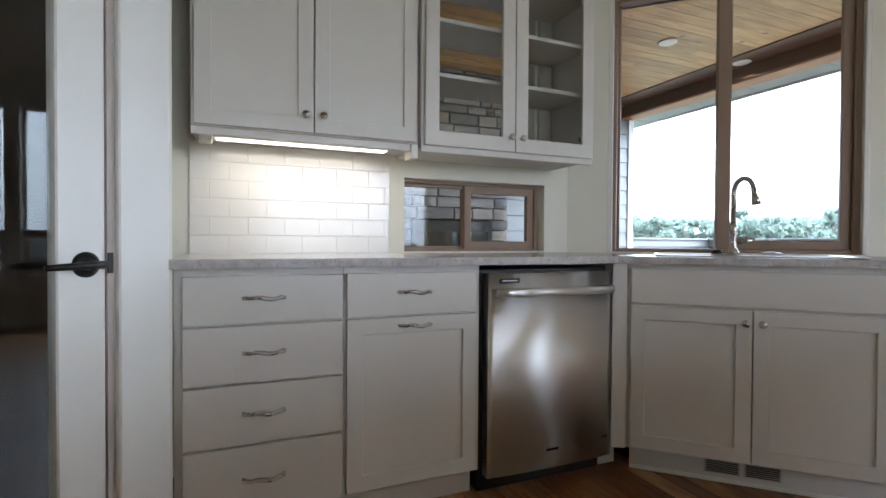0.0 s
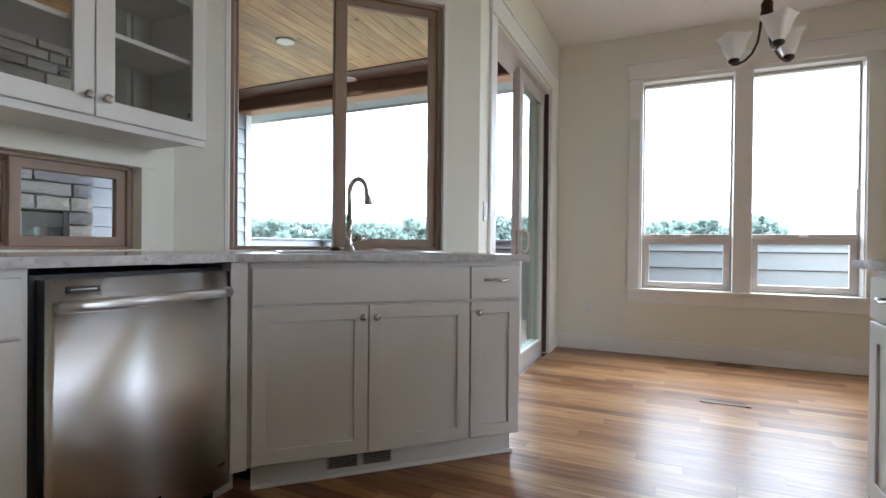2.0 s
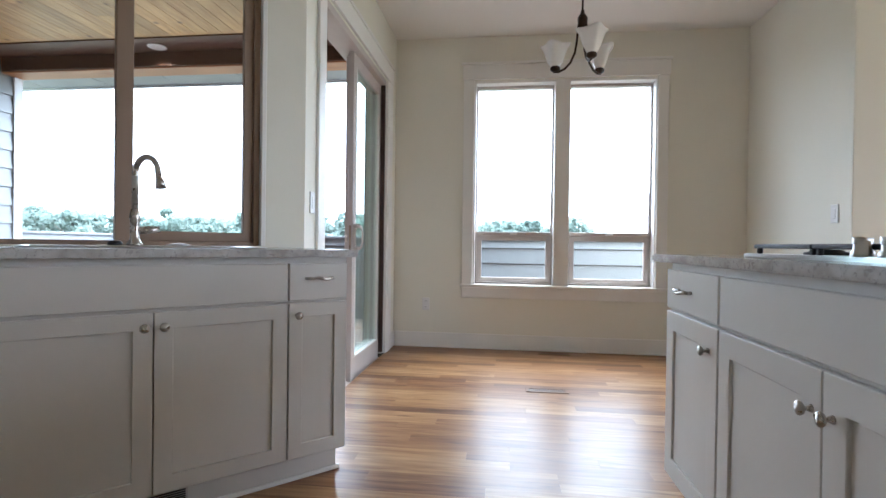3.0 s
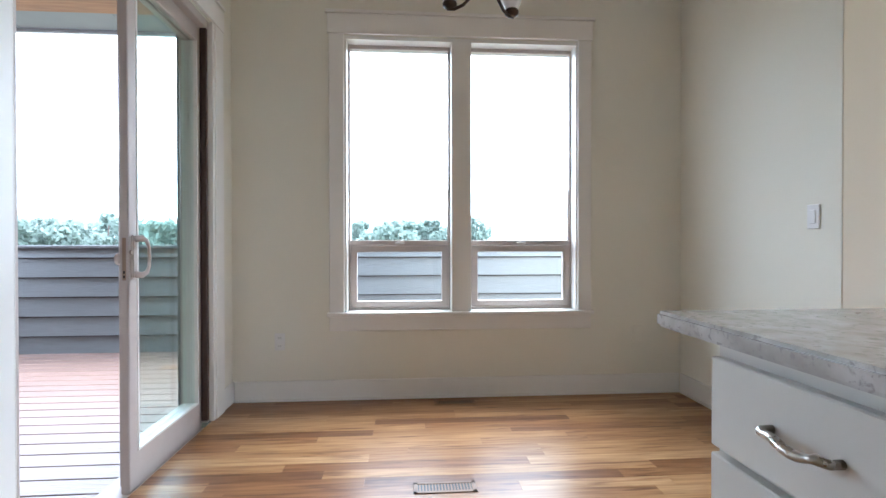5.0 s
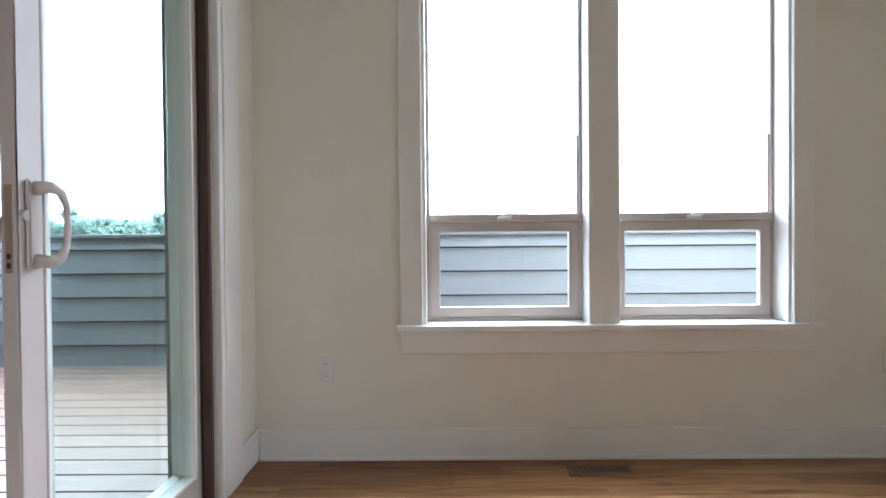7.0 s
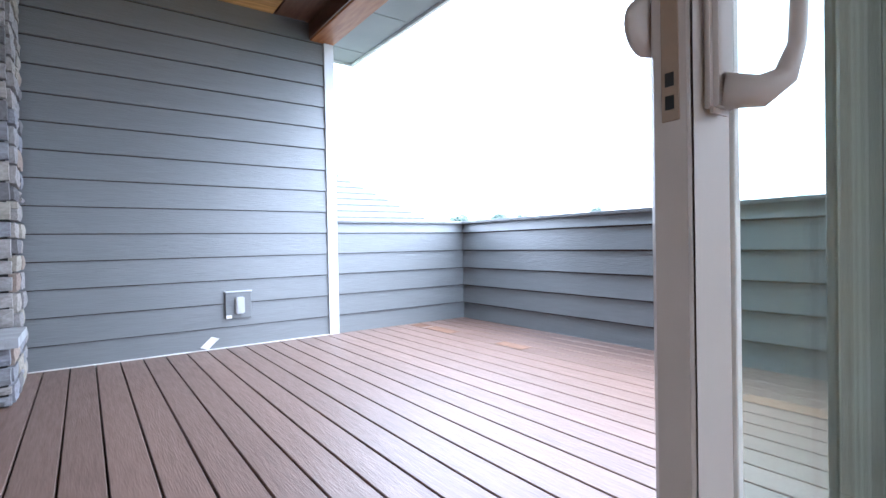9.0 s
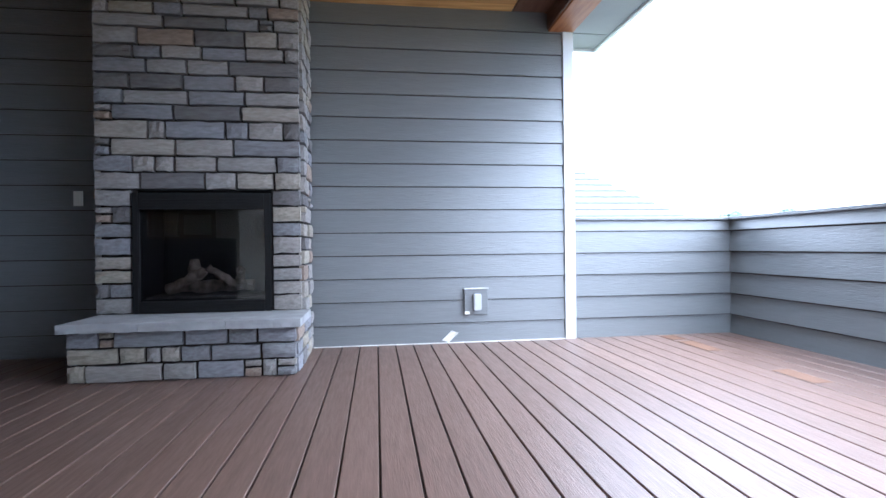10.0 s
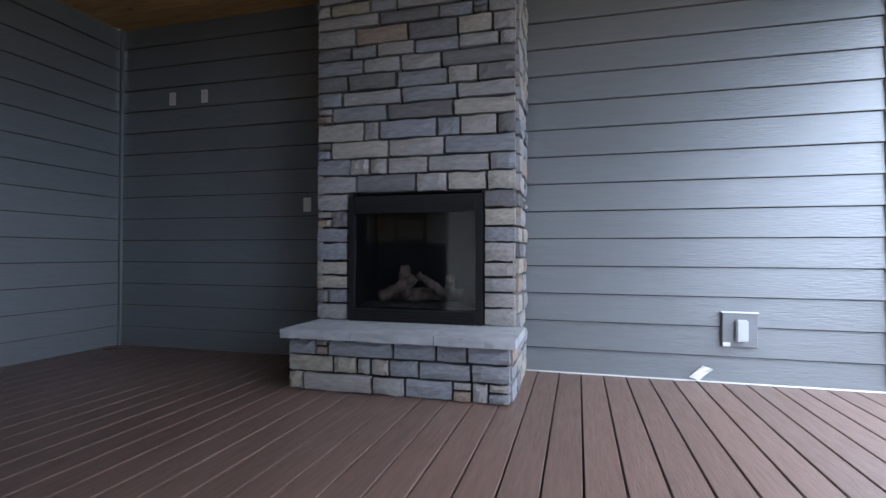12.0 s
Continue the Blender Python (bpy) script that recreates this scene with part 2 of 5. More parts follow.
lt, lm = ln.new("ShaderNodeBsdfTranslucent"), ln.new("ShaderNodeMixShader")
lm.inputs[0].default_value = 0.5
ll.new(ln["Principled BSDF"].inputs["Base Color"].links[0].from_socket, lt.inputs[0])
ll.new(ln["Principled BSDF"].outputs[0], lm.inputs[1])
ll.new(lt.outputs[0], lm.inputs[2])
ll.new(lm.outputs[0], ln["Material Output"].inputs[0])
BARK = mat("bark", (0.14, 0.11, 0.09), None, 6, 0.9, bump=0.4, bscale=20)
GRASS = mat("far_ground", (0.10, 0.13, 0.07), (0.13, 0.12, 0.08), 0.05, 0.9)
PANE = glass("window_glass", (0.97, 0.99, 0.985))
GREENPANE = glass("door_glass", (0.925, 0.976, 0.962))
FIREGLASS = glass("fireplace_glass", (0.72, 0.72, 0.74), 1.5)
CANLIGHT = glow("can_light_lens", (1.0, 0.93, 0.82), 0.6)
STRIPGLOW = glow("strip_light_lens", (1.0, 0.90, 0.74), 0.35)


# ---------- helpers ----------
def finish(name, bm, material, parent=None, label="", smooth=False):
    bmesh.ops.recalc_face_normals(bm, faces=bm.faces)
    me = bpy.data.meshes.new(name)
    bm.to_mesh(me)
    bm.free()
    me.materials.append(material)
    if smooth:
        for p in me.polygons:
            p.use_smooth = True
    ob = new(name, me)
    if parent is not None:
        ob.parent = parent
    if label:
        tagged(ob, label)
    return ob


part = finish


def boxes(items, bevel=0.002, seg=1):
    bm = bmesh.new()
    for x0, x1, y0, y1, z0, z1 in items:
        m = Matrix.Translation(((x0 + x1) / 2, (y0 + y1) / 2, (z0 + z1) / 2)) @ Matrix.Diagonal((abs(x1 - x0), abs(y1 - y0), abs(z1 - z0), 1))
        bmesh.ops.create_cube(bm, size=1, matrix=m)
    if bevel:
        bmesh.ops.bevel(bm, geom=list(bm.edges), offset=bevel, segments=seg, affect='EDGES', clamp_overlap=True)
    return bm


def tube(bm, pts, r, seg=10, caps=True):
    pts = [Vector(p) for p in pts]
    rs = r if isinstance(r, (list, tuple)) else [r] * len(pts)
    rings, up = [], Vector((0.123, 0.317, 0.94)).normalized()
    for i, p in enumerate(pts):
        d = (pts[min(i + 1, len(pts) - 1)] - pts[max(i - 1, 0)]).normalized()
        a = d.cross(up)
        a = (a if a.length > 1e-3 else d.cross(Vector((1, 0, 0)))).normalized()
        b = d.cross(a).normalized()
        rings.append([bm.verts.new(p + rs[i] * (math.cos(k * math.tau / seg) * a + math.sin(k * math.tau / seg) * b)) for k in range(seg)])
    for p, q in zip(rings, rings[1:]):
        for k in range(seg):
            bm.faces.new((p[k], p[(k + 1) % seg], q[(k + 1) % seg], q[k]))
    if caps:
        bm.faces.new(rings[0][::-1])
        bm.faces.new(rings[-1])
    return bm


def lathe(bm, prof, seg=20, m=None):
    rings = []
    for r, z in prof:
        rings.append([bm.verts.new((m or Matrix()) @ Vector((r * math.cos(k * math.tau / seg), r * math.sin(k * math.tau / seg), z))) for k in range(seg)])
    for p, q in zip(rings, rings[1:]):
        for k in range(seg):
            bm.faces.new((p[k], p[(k + 1) % seg], q[(k + 1) % seg], q[k]))
    bm.faces.new(rings[0][::-1])
    bm.faces.new(rings[-1])
    return bm


def thing(name, m, label, category, group="", kind=""):
    e = new(name)
    e.matrix_world = m
    return tagged(e, label, category, group, kind)


def solid(name, items, material, label="", kind="structure", bevel=0.002, m=None, category=""):
    ob = finish(name, boxes(items, bevel), material)
    if m is not None:
        ob.matrix_world = m
    return tagged(ob, label, category, "", kind)


def prism(bm, pts, z0, z1):
    lo = [bm.verts.new((x, y, z0)) for x, y in pts]
    hi = [bm.verts.new((x, y, z1)) for x, y in pts]
    bm.faces.new(lo[::-1])
    bm.faces.new(hi)
    for i in range(len(pts)):
        j = (i + 1) % len(pts)
        bm.faces.new((lo[i], lo[j], hi[j], hi[i]))
    return bm


def ring(x0, x1, z0, z1, a0, a1, c0, c1, y0, y1, bevel=0.002):
    """A slab in the xz plane with a rectangular hole from a0 to a1 and c0 to c1."""
    bm = bmesh.new()
    o = [(x0, z0), (x1, z0), (x1, z1), (x0, z1)]
    i = [(a0, c0), (a1, c0), (a1, c1), (a0, c1)]
    v = {(k, d): [bm.verts.new((x, d, z)) for x, z in pts] for k, pts in (("o", o), ("i", i)) for d in (y0, y1)}
    for n in range(4):
        m = (n + 1) % 4
        for d in (y0, y1):
            bm.faces.new((v["o", d][n], v["o", d][m], v["i", d][m], v["i", d][n]))
        bm.faces.new((v["o", y0][n], v["o", y0][m], v["o", y1][m], v["o", y1][n]))
        bm.faces.new((v["i", y0][n], v["i", y0][m], v["i", y1][m], v["i", y1][n]))
    if bevel:
        es = [e for e in bm.edges if (e.verts[0].co - e.verts[1].co).length > 0 and sum(abs(e.verts[0].co[k] - e.verts[1].co[k]) > 1e-6 for k in range(3)) == 1]
        bmesh.ops.bevel(bm, geom=es, offset=bevel, segments=1, affect='EDGES', clamp_overlap=True)
    return bm


def no_shadow(ob):
    ob.visible_shadow = False
    return ob


# ---------- structure: house ----------
DIAG = pose(2.16, YK, 0, 0, 0, -45)          # local x along the sink wall, y outwards
LD = (3.30 - 2.16) / R2
W_U0, W_U1, W_Z0, W_Z1 = 0.245, 1.385, 0.958, 2.375   # sink window opening
SX0, SX1, SZ = 3.56, 5.12, 2.43                       # slider opening
DY0, DY1, DZ0, DZ1 = -0.915, 0.725, 0.605, 2.515      # dining window opening

sub = tagged(finish("floor", prism(bmesh.new(), [(-3.5, -6.2), (XD, -6.2), (XD, YS - 0.001), (3.3, YS - 0.001), (2.16, YK), (-3.5, YK)], -0.15, -0.012), GAPSHADE),
             "honey oak strip floor with satin finish", "floor", "", "structure")
ceil = tagged(finish("ceiling", prism(bmesh.new(), [(-3.6, -6.3), (XD + 0.15, -6.3), (XD + 0.15, YS + 0.15), (3.4, YS + 0.15), (2.2, YK + 0.15), (-3.6, YK + 0.15)], ZC, ZC + 0.2), CEIL),
              "plain off-white painted ceiling", "ceiling", "", "structure")
KW0, KW1, KZ0, KZ1 = 1.165, 2.075, 0.958, 1.33       # low window under the glass cabinet
GW0, GW1, GZ0, GZ1 = 1.17, 1.93, 1.50, 2.55          # window behind the glass cabinet
solid("wall_kitchen", [(-3.5, KW0, YK, YK + 0.16, 0, ZC), (KW0, 2.30, YK, YK + 0.16, 0, KZ0), (KW1, 2.30, YK, YK + 0.16, KZ0, KZ1), (KW0, 2.30, YK, YK + 0.16, KZ1, GZ0),
                       (GW1, 2.30, YK, YK + 0.16, GZ0, GZ1), (KW0, GW0, YK, YK + 0.16, GZ0, GZ1), (KW0, 2.30, YK, YK + 0.16, GZ1, ZC)], PAINT, "cream painted kitchen wall", bevel=0)
ws = tagged(finish("wall_sink", ring(-0.02, LD, 0, ZC, W_U0, W_U1, W_Z0, W_Z1, 0, 0.16, 0), PAINT), "cream painted angled wall behind the sink", "wall", "", "structure")
ws.matrix_world = DIAG
solid("wall_slider", [(3.3, SX0, YS, YS + 0.18, 0, ZC), (SX1, XD + 0.18, YS, YS + 0.18, 0, ZC), (SX0, SX1, YS, YS + 0.18, SZ, ZC)], PAINT, "cream painted wall around the patio door", bevel=0)
wd = tagged(finish("wall_dining", ring(0, YS - YR + 0.3, 0, ZC, YS - DY1, YS - DY0, DZ0, DZ1, 0, 0.18, 0), PAINT), "cream painted dining wall", "wall", "", "structure")
wd.matrix_world = pose(XD, YS, 0, 0, 0, -90)
solid("wall_return", [(4.13, XD, YR - 0.36, YR, 0, ZC)], PAINT, "cream painted short return wall", bevel=0.004)
solid("wall_living", [(XD, XD + 0.18, -6.2, -4.98, 0, ZC), (XD, XD + 0.18, -4.25, -3.90, 0.55, 2.86), (XD, XD + 0.18, -4.98, -3.05, 0, 0.55), (XD, XD + 0.18, -3.05, YR - 0.3, 0, ZC), (XD, XD + 0.18, -4.98, -3.05, 2.86, ZC)], PAINT, "cream painted living room wall", bevel=0)
# Out of view; the wide unglazed opening is added to let fill daylight in.
solid("wall_south", [(-3.5, 1.0, -6.36, -6.2, 0, ZC), (4.8, XD + 0.18, -6.36, -6.2, 0, ZC), (1.0, 4.8, -6.36, -6.2, 0, 0.3), (1.0, 4.8, -6.36, -6.2, 2.7, ZC)], PAINT, "unseen far living room wall, its opening added for fill daylight", bevel=0)
solid("wall_west", [(-3.66, -3.5, -6.2, YK, 0, ZC)], PAINT, "cream painted wall behind the kitchen", bevel=0)


def lap_wall(name, label, x0, length, rz, o, top, material=SIDING, z0=ZD, back=0.12, lap=0.015, gap=0.008):
    """A sided wall: a backing slab with one lap board for each course. Local x runs along the wall, the face looks to
    local -y. The near-black backing shows in the slots as painted shadow lines.
    """
    w = finish(name, boxes([(0, length, lap + 0.0035, back, z0, top)], 0), GAPSHADE)
    w.matrix_world = pose(o[0], o[1], 0, 0, 0, rz)
    tagged(w, label, "wall", "", "structure")
    bm = bmesh.new()
    h = EXP
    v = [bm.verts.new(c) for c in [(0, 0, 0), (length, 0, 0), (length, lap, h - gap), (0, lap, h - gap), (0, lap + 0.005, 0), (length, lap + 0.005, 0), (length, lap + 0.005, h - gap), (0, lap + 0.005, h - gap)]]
    for f in ((0, 1, 2, 3), (4, 7, 6, 5), (0, 4, 5, 1), (3, 2, 6, 7), (0, 3, 7, 4), (1, 5, 6, 2)):
        bm.faces.new([v[i] for i in f])
    first = finish("lap_board", bm, material, w)
    z = z0 - EXP * 0.103
    n = 0
    while z < top - 0.02:
        b = first if n == 0 else bpy.data.objects.new("lap_board", first.data)
        if n:
            scene.collection.objects.link(b)
            b.parent = w
        b.location = (0, 0, z)
        if z + h > top:
            b.scale = (1, 1, (top - z) / (h - gap))
        z += h
        n += 1
    return w


lap_wall("wall_fireplace", "grey-blue lap siding wall behind the fireplace", 0, XT - 0.104 - XL, 0, (XL, YF), ZPC)
lap_wall("wall_porch_side", "grey-blue lap siding wall on the shaded porch end", 0, YF - YK - 0.16, 90, (XL, YK + 0.16), ZPC)
lap_wall("wall_parapet_north", "grey-blue lap siding half wall of the deck", 0, XP - XT + 0.1, 0, (XT, YF + 0.014), ZP - 0.03)
# Wider slots here paint heavier shadow lines under the laps.
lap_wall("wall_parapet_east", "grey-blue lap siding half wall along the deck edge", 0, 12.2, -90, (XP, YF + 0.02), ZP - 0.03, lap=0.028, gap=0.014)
solid("parapet_cap", [(XT, XP + 0.16, YF - 0.004, YF + 0.16, ZP - 0.03, ZP), (XP - 0.018, XP + 0.16, -6.2, YF - 0.006, ZP - 0.03, ZP)], SIDING, "grey-blue painted cap on the half wall", bevel=0.003)
solid("trim_corner", [(XT - 0.104, XT, YF - 0.012, YF + 0.14, ZD, ZPC - 0.12)], EXTRIM, "white corner board at the end of the siding", bevel=0.003)
solid("trim_inner_corner", [(XL + 0.012, XL + 0.04, YF - 0.03, YF - 0.004, ZD, ZPC)], SIDING, "grey corner strip between two sided walls")
solid("wall_outer_skin", [(XL, 2.26, YK + 0.165, YK + 0.19, KZ1, GZ0), (XL, KW0, YK + 0.165, YK + 0.19, ZD, ZPC), (KW0, 2.26, YK + 0.165, YK + 0.19, ZD, KZ0), (3.45, SX0, YS + 0.185, YS + 0.2, ZD, ZPC),
                          (SX1, XD + 0.2, YS + 0.185, YS + 0.2, ZD, ZPC), (SX0, SX1, YS + 0.185, YS + 0.2, SZ, ZPC), (SX0, SX1, YS + 0.1865, YS + 0.2, ZD - 0.1, -0.045),
                          (XD + 0.185, XD + 0.2, DY1, YS + 0.2, ZD, ZC), (XD + 0.185, XD + 0.2, -6, DY0, ZD, 0.5)], SIDING, "grey-blue outer skin of the house")

# deck
deck = tagged(finish("deck", boxes([(XL, XP, YS + 0.2, YF + 0.1, ZD - 0.14, ZD - 0.03), (XD + 0.2, XP, -6.2, YS + 0.2, ZD - 0.14, ZD - 0.03)], 0), GAPSHADE), "brown composite deck boards", "deck", "", "structure")
PITCH = 0.1597
off = 4.090 % PITCH


def board_mesh(y0, y1):
    return boxes([(0.0045, PITCH - 0.0045, y0, y1, -0.028, 0)], 0.003)


long_b = finish("deck_board", board_mesh(YK + 0.2, YF + 0.03), DECK, deck)
mid_b = finish("deck_board", board_mesh(YS + 0.21, YF + 0.03), DECK, deck)
out_b = finish("deck_board", board_mesh(-6.1, YF + 0.03), DECK, deck)
firsts = {long_b: True, mid_b: True, out_b: True}
k = math.floor(XL / PITCH)
while k * PITCH + off < XP:
    x = k * PITCH + off
    src = long_b if x < 2.2 else mid_b if x < XD + 0.2 else out_b
    if firsts.pop(src, False):
        ob = src
    else:
        ob = bpy.data.objects.new("deck_board", src.data)
        scene.collection.objects.link(ob)
        ob.parent = deck
    ob.location = (x, 0, ZD)
    k += 1
for i, (x, y, ln) in enumerate([(6.86, 5.55, 0.42), (6.86, 5.95, 0.2), (6.93, 4.50, 0.34), (6.86, 2.25, 0.75)]):
    kx = math.floor((x - off) / PITCH) * PITCH + off
    ob = finish("deck_patch", boxes([(0.012, PITCH - 0.012, -ln / 2, ln / 2, 0, 0.003)], 0.001), DECKNEW)
    ob.location = (kx, y, ZD + 0.0005)
    tagged(ob, "unfaded brown patch on a deck board", "board patch", "deck patches")

# porch roof
bm = boxes([(XL - 0.1, 5.36, YS + 0.2, YF + 0.1, ZPC + 0.012, ZPC + 0.1)], 0)
y = YS + 0.2
while y < YF:
    x = XL
    r = random.uniform(0.8, 2.4)
    while x < 5.38:
        x2 = min(x + r, 5.38)
        m = Matrix.Translation(((x + x2) / 2, y + 0.069, ZPC + 0.008)) @ Matrix.Diagonal((x2 - x - 0.002, 0.133, 0.016, 1))
        bmesh.ops.create_cube(bm, size=1, matrix=m)
        x, r = x2, random.uniform(1.8, 3.2)
    y += 0.138
tagged(finish("ceiling_porch", bm, PINE), "knotty pine tongue and groove porch ceiling", "ceiling", "", "structure")
solid("ceiling_border", [(5.385, 5.74, YS + 0.2, YF - 0.02, ZPC - 0.012, ZPC + 0.1)], DARKBOARD, "dark brown boards beside the porch beam", m=Matrix())
# Thin board covering the beam's inner face in a darker brown.
solid("beam_cladding", [(5.716, 5.733, YS + 0.2, YF - 0.02, 2.862, ZPC - 0.014)], DARKBOARD, "dark brown board on the inner side of the beam", bevel=0.003)
solid("porch_beam", [(5.735, 5.985, YS + 0.2, YF + 0.35, 2.85, ZPC + 0.05)], BEAM, "reddish-brown stained timber beam along the porch edge", bevel=0.008)
bm = boxes([(5.99, 6.40, YS - 1.2, YF + 0.46, 2.89, 3.05), (XL, 5.98, YF + 0.14, YF + 0.46, 2.89, 3.05)], 0.002)
for yy in [YS + 0.2 + 0.9 * i for i in range(6)]:
    bmesh.ops.create_cube(bm, size=1, matrix=Matrix.Translation((6.195, yy, 2.8885)) @ Matrix.Diagonal((0.4, 0.012, 0.006, 1)))
tagged(finish("soffit", bm, SOFFIT), "grey painted soffit panels under the eave", "soffit", "", "structure")
solid("fascia", [(6.402, 6.44, YS - 1.2, YF + 0.50, 2.866, 3.06), (XL, 6.40, YF + 0.462, YF + 0.50, 2.866, 3.06)], EXTRIM, "pale fascia board along the eave")
solid("roof_porch", [(XL - 0.2, 6.44, YS + 0.2, YF + 0.5, ZPC + 0.11, ZPC + 0.2)], ROOFING, "roof over the porch")


def can_light(x, y, z):
    t = thing("can_light", pose(x, y, z), "round lit recessed ceiling light with white rim", "ceiling light", "porch can lights")
    bm = bmesh.new()
    lathe(bm, [(0.062, -0.001), (0.092, -0.002), (0.095, -0.008), (0.085, -0.014), (0.066, -0.012)], 28)
    part("rim", bm, WHITE, t, "", True)
    bm = bmesh.new()
    lathe(bm, [(0.0, -0.006), (0.066, -0.006), (0.066, -0.0065), (0.0, -0.0065)], 24)
    part("lens", bm, CANLIGHT, t, "glowing lens")
    lamp = bpy.data.lights.new("can_lamp", 'SPOT')
    lamp.energy, lamp.spot_size, lamp.color, lamp.shadow_soft_size = 1.6, radians(110), (1, 0.86, 0.68), 0.06
    lo = new("can_lamp", lamp)
    lo.parent = t
    lo.location = (0, 0, -0.03)
    return t


can_light(4.41, 4.02, ZPC)
can_light(5.58, 4.08, ZPC - 0.012)

# ---------- windows and doors ----------
def sash(parent, name, x0, x1, z0, z1, y, w, d, material, pane=PANE, label=""):
    """A framed pane in the local xz plane at depth y."""
    s = part(name, ring(x0, x1, z0, z1, x0 + w, x1 - w, z0 + w, z1 - w, y, y + d, 0.003), material, parent, label)
    no_shadow(part("pane", boxes([(x0 + w - 0.004, x1 - w + 0.004, y + d * 0.5 - 0.002, y + d * 0.5 + 0.002, z0 + w - 0.004, z1 - w + 0.004)], 0), pane, s))
    return s


# dining window: local x runs to -y of the world, local y outwards
DW = pose(XD, DY1, 0, 0, 0, -90)
win1 = thing("window_1", DW, "white-cased pair of tall windows with low opening sashes", "window", "", "structure")
WL = DY1 - DY0
M0, M1 = 0.737, 0.877
part("window_frame", boxes([(-0.018, 0.004, -0.0005, 0.17, DZ0, DZ1), (WL - 0.004, WL + 0.018, -0.0005, 0.17, DZ0, DZ1), (-0.018, WL + 0.018, -0.0005, 0.17, DZ1 - 0.004, DZ1 + 0.018)], 0.001), WHITE, win1, "white jamb lining")
part("mullion", boxes([(M0, M1, -0.012, 0.17, DZ0, DZ1)], 0.003), WHITE, win1)
part("window_sill", boxes([(-0.13, WL + 0.12, -0.045, -0.0005, DZ0 - 0.024, DZ0 + 0.004), (0.0042, WL - 0.0042, -0.001, 0.17, DZ0 - 0.01, DZ0 + 0.004)], 0.004), WHITE, win1)
part("apron", boxes([(-0.115, WL + 0.105, -0.02, -0.001, DZ0 - 0.125, DZ0 - 0.026)], 0.003), WHITE, win1)
part("casing", boxes([(-0.115, -0.012, -0.02, -0.001, DZ0, DZ1 + 0.025)], 0.003), WHITE, win1)
part("casing", boxes([(WL + 0.008, WL + 0.105, -0.02, -0.001, DZ0, DZ1 + 0.025)], 0.003), WHITE, win1)
part("head_casing", boxes([(-0.125, WL + 0.115, -0.025, -0.001, DZ1 + 0.027, DZ1 + 0.165), (-0.14, WL + 0.13, -0.032, -0.001, DZ1 + 0.167, DZ1 + 0.19)], 0.003), WHITE, win1)
for a, b in ((0.0045, M0 - 0.001), (M1 + 0.001, WL - 0.0045)):
    fr = part("outer_frame", boxes([(a, a + 0.014, 0.10, 0.17, DZ0 + 0.001, DZ1), (b - 0.014, b, 0.10, 0.17, DZ0 + 0.001, DZ1), (a + 0.014, b - 0.014, 0.10, 0.17, DZ0 + 0.001, DZ0 + 0.02), (a + 0.014, b - 0.014, 0.10, 0.17, DZ1 - 0.03, DZ1)], 0.003), VINYL, win1, "taupe vinyl frame")
    no_shadow(part("upper_pane", boxes([(a + 0.012, b - 0.012, 0.148, 0.152, 1.09, DZ1 - 0.026)], 0), PANE, win1))
    part("meeting_rail", boxes([(a + 0.015, b - 0.015, 0.085, 0.165, 1.075, 1.112)], 0.004), VINYL, win1)
    low = sash(win1, "lower_sash", a + 0.015, b - 0.015, DZ0 + 0.022, 1.074, 0.10, 0.046, 0.035, VINYL)
    bm = boxes([((a + b) / 2 - 0.035, (a + b) / 2 + 0.035, 0.078, 0.10, 1.085, 1.10)], 0.004)
    bmesh.ops.create_cube(bm, size=1, matrix=Matrix.Translation(((a + b) / 2 + 0.01, 0.075, 1.105)) @ Matrix.Diagonal((0.05, 0.012, 0.008, 1)))
    part("sash_lock", bm, PLATE, low, "pale sash lock")
    part("balance_cord", boxes([(b - 0.021, b - 0.0145, 0.11, 0.116, 1.1, 1.48)], 0), VINYL, win1)

# sink window
win2 = thing("window_2", DIAG, "brown-framed sliding window above the sink", "window", "", "structure")
part("outer_frame", boxes([(W_U0, W_U0 + 0.022, 0.03, 0.13, W_Z0, W_Z1), (W_U1 - 0.03, W_U1, 0.03, 0.13, W_Z0, W_Z1), (W_U0 + 0.022, W_U1 - 0.03, 0.03, 0.13, W_Z1 - 0.02, W_Z1), (W_U0 + 0.022, W_U1 - 0.03, 0.03, 0.13, W_Z0, W_Z0 + 0.02)], 0.003), WOODFR, win2)
sash(win2, "sliding_sash", 0.77, W_U1 - 0.03, W_Z0 + 0.02, W_Z1 - 0.02, 0.05, 0.045, 0.035, WOODFR)
sash(win2, "fixed_sash", W_U0 + 0.022, 0.835, W_Z0 + 0.004, W_Z1 - 0.004, 0.09, 0.016, 0.03, WOODFR)
part("centre_stile", boxes([(0.768, 0.835, 0.045, 0.125, W_Z0 + 0.02, W_Z1 - 0.02)], 0.004), WOODFR, win2)
part("jamb_lining", boxes([(W_U0 - 0.02, W_U0 + 0.003, -0.006, 0.03, W_Z0, W_Z1 + 0.02), (W_U1 - 0.003, W_U1 + 0.02, -0.006, 0.03, W_Z0, W_Z1 + 0.02), (W_U0, W_U1, -0.006, 0.03, W_Z1 - 0.003, W_Z1 + 0.02)], 0.003), WHITE, win2, "white jamb lining")

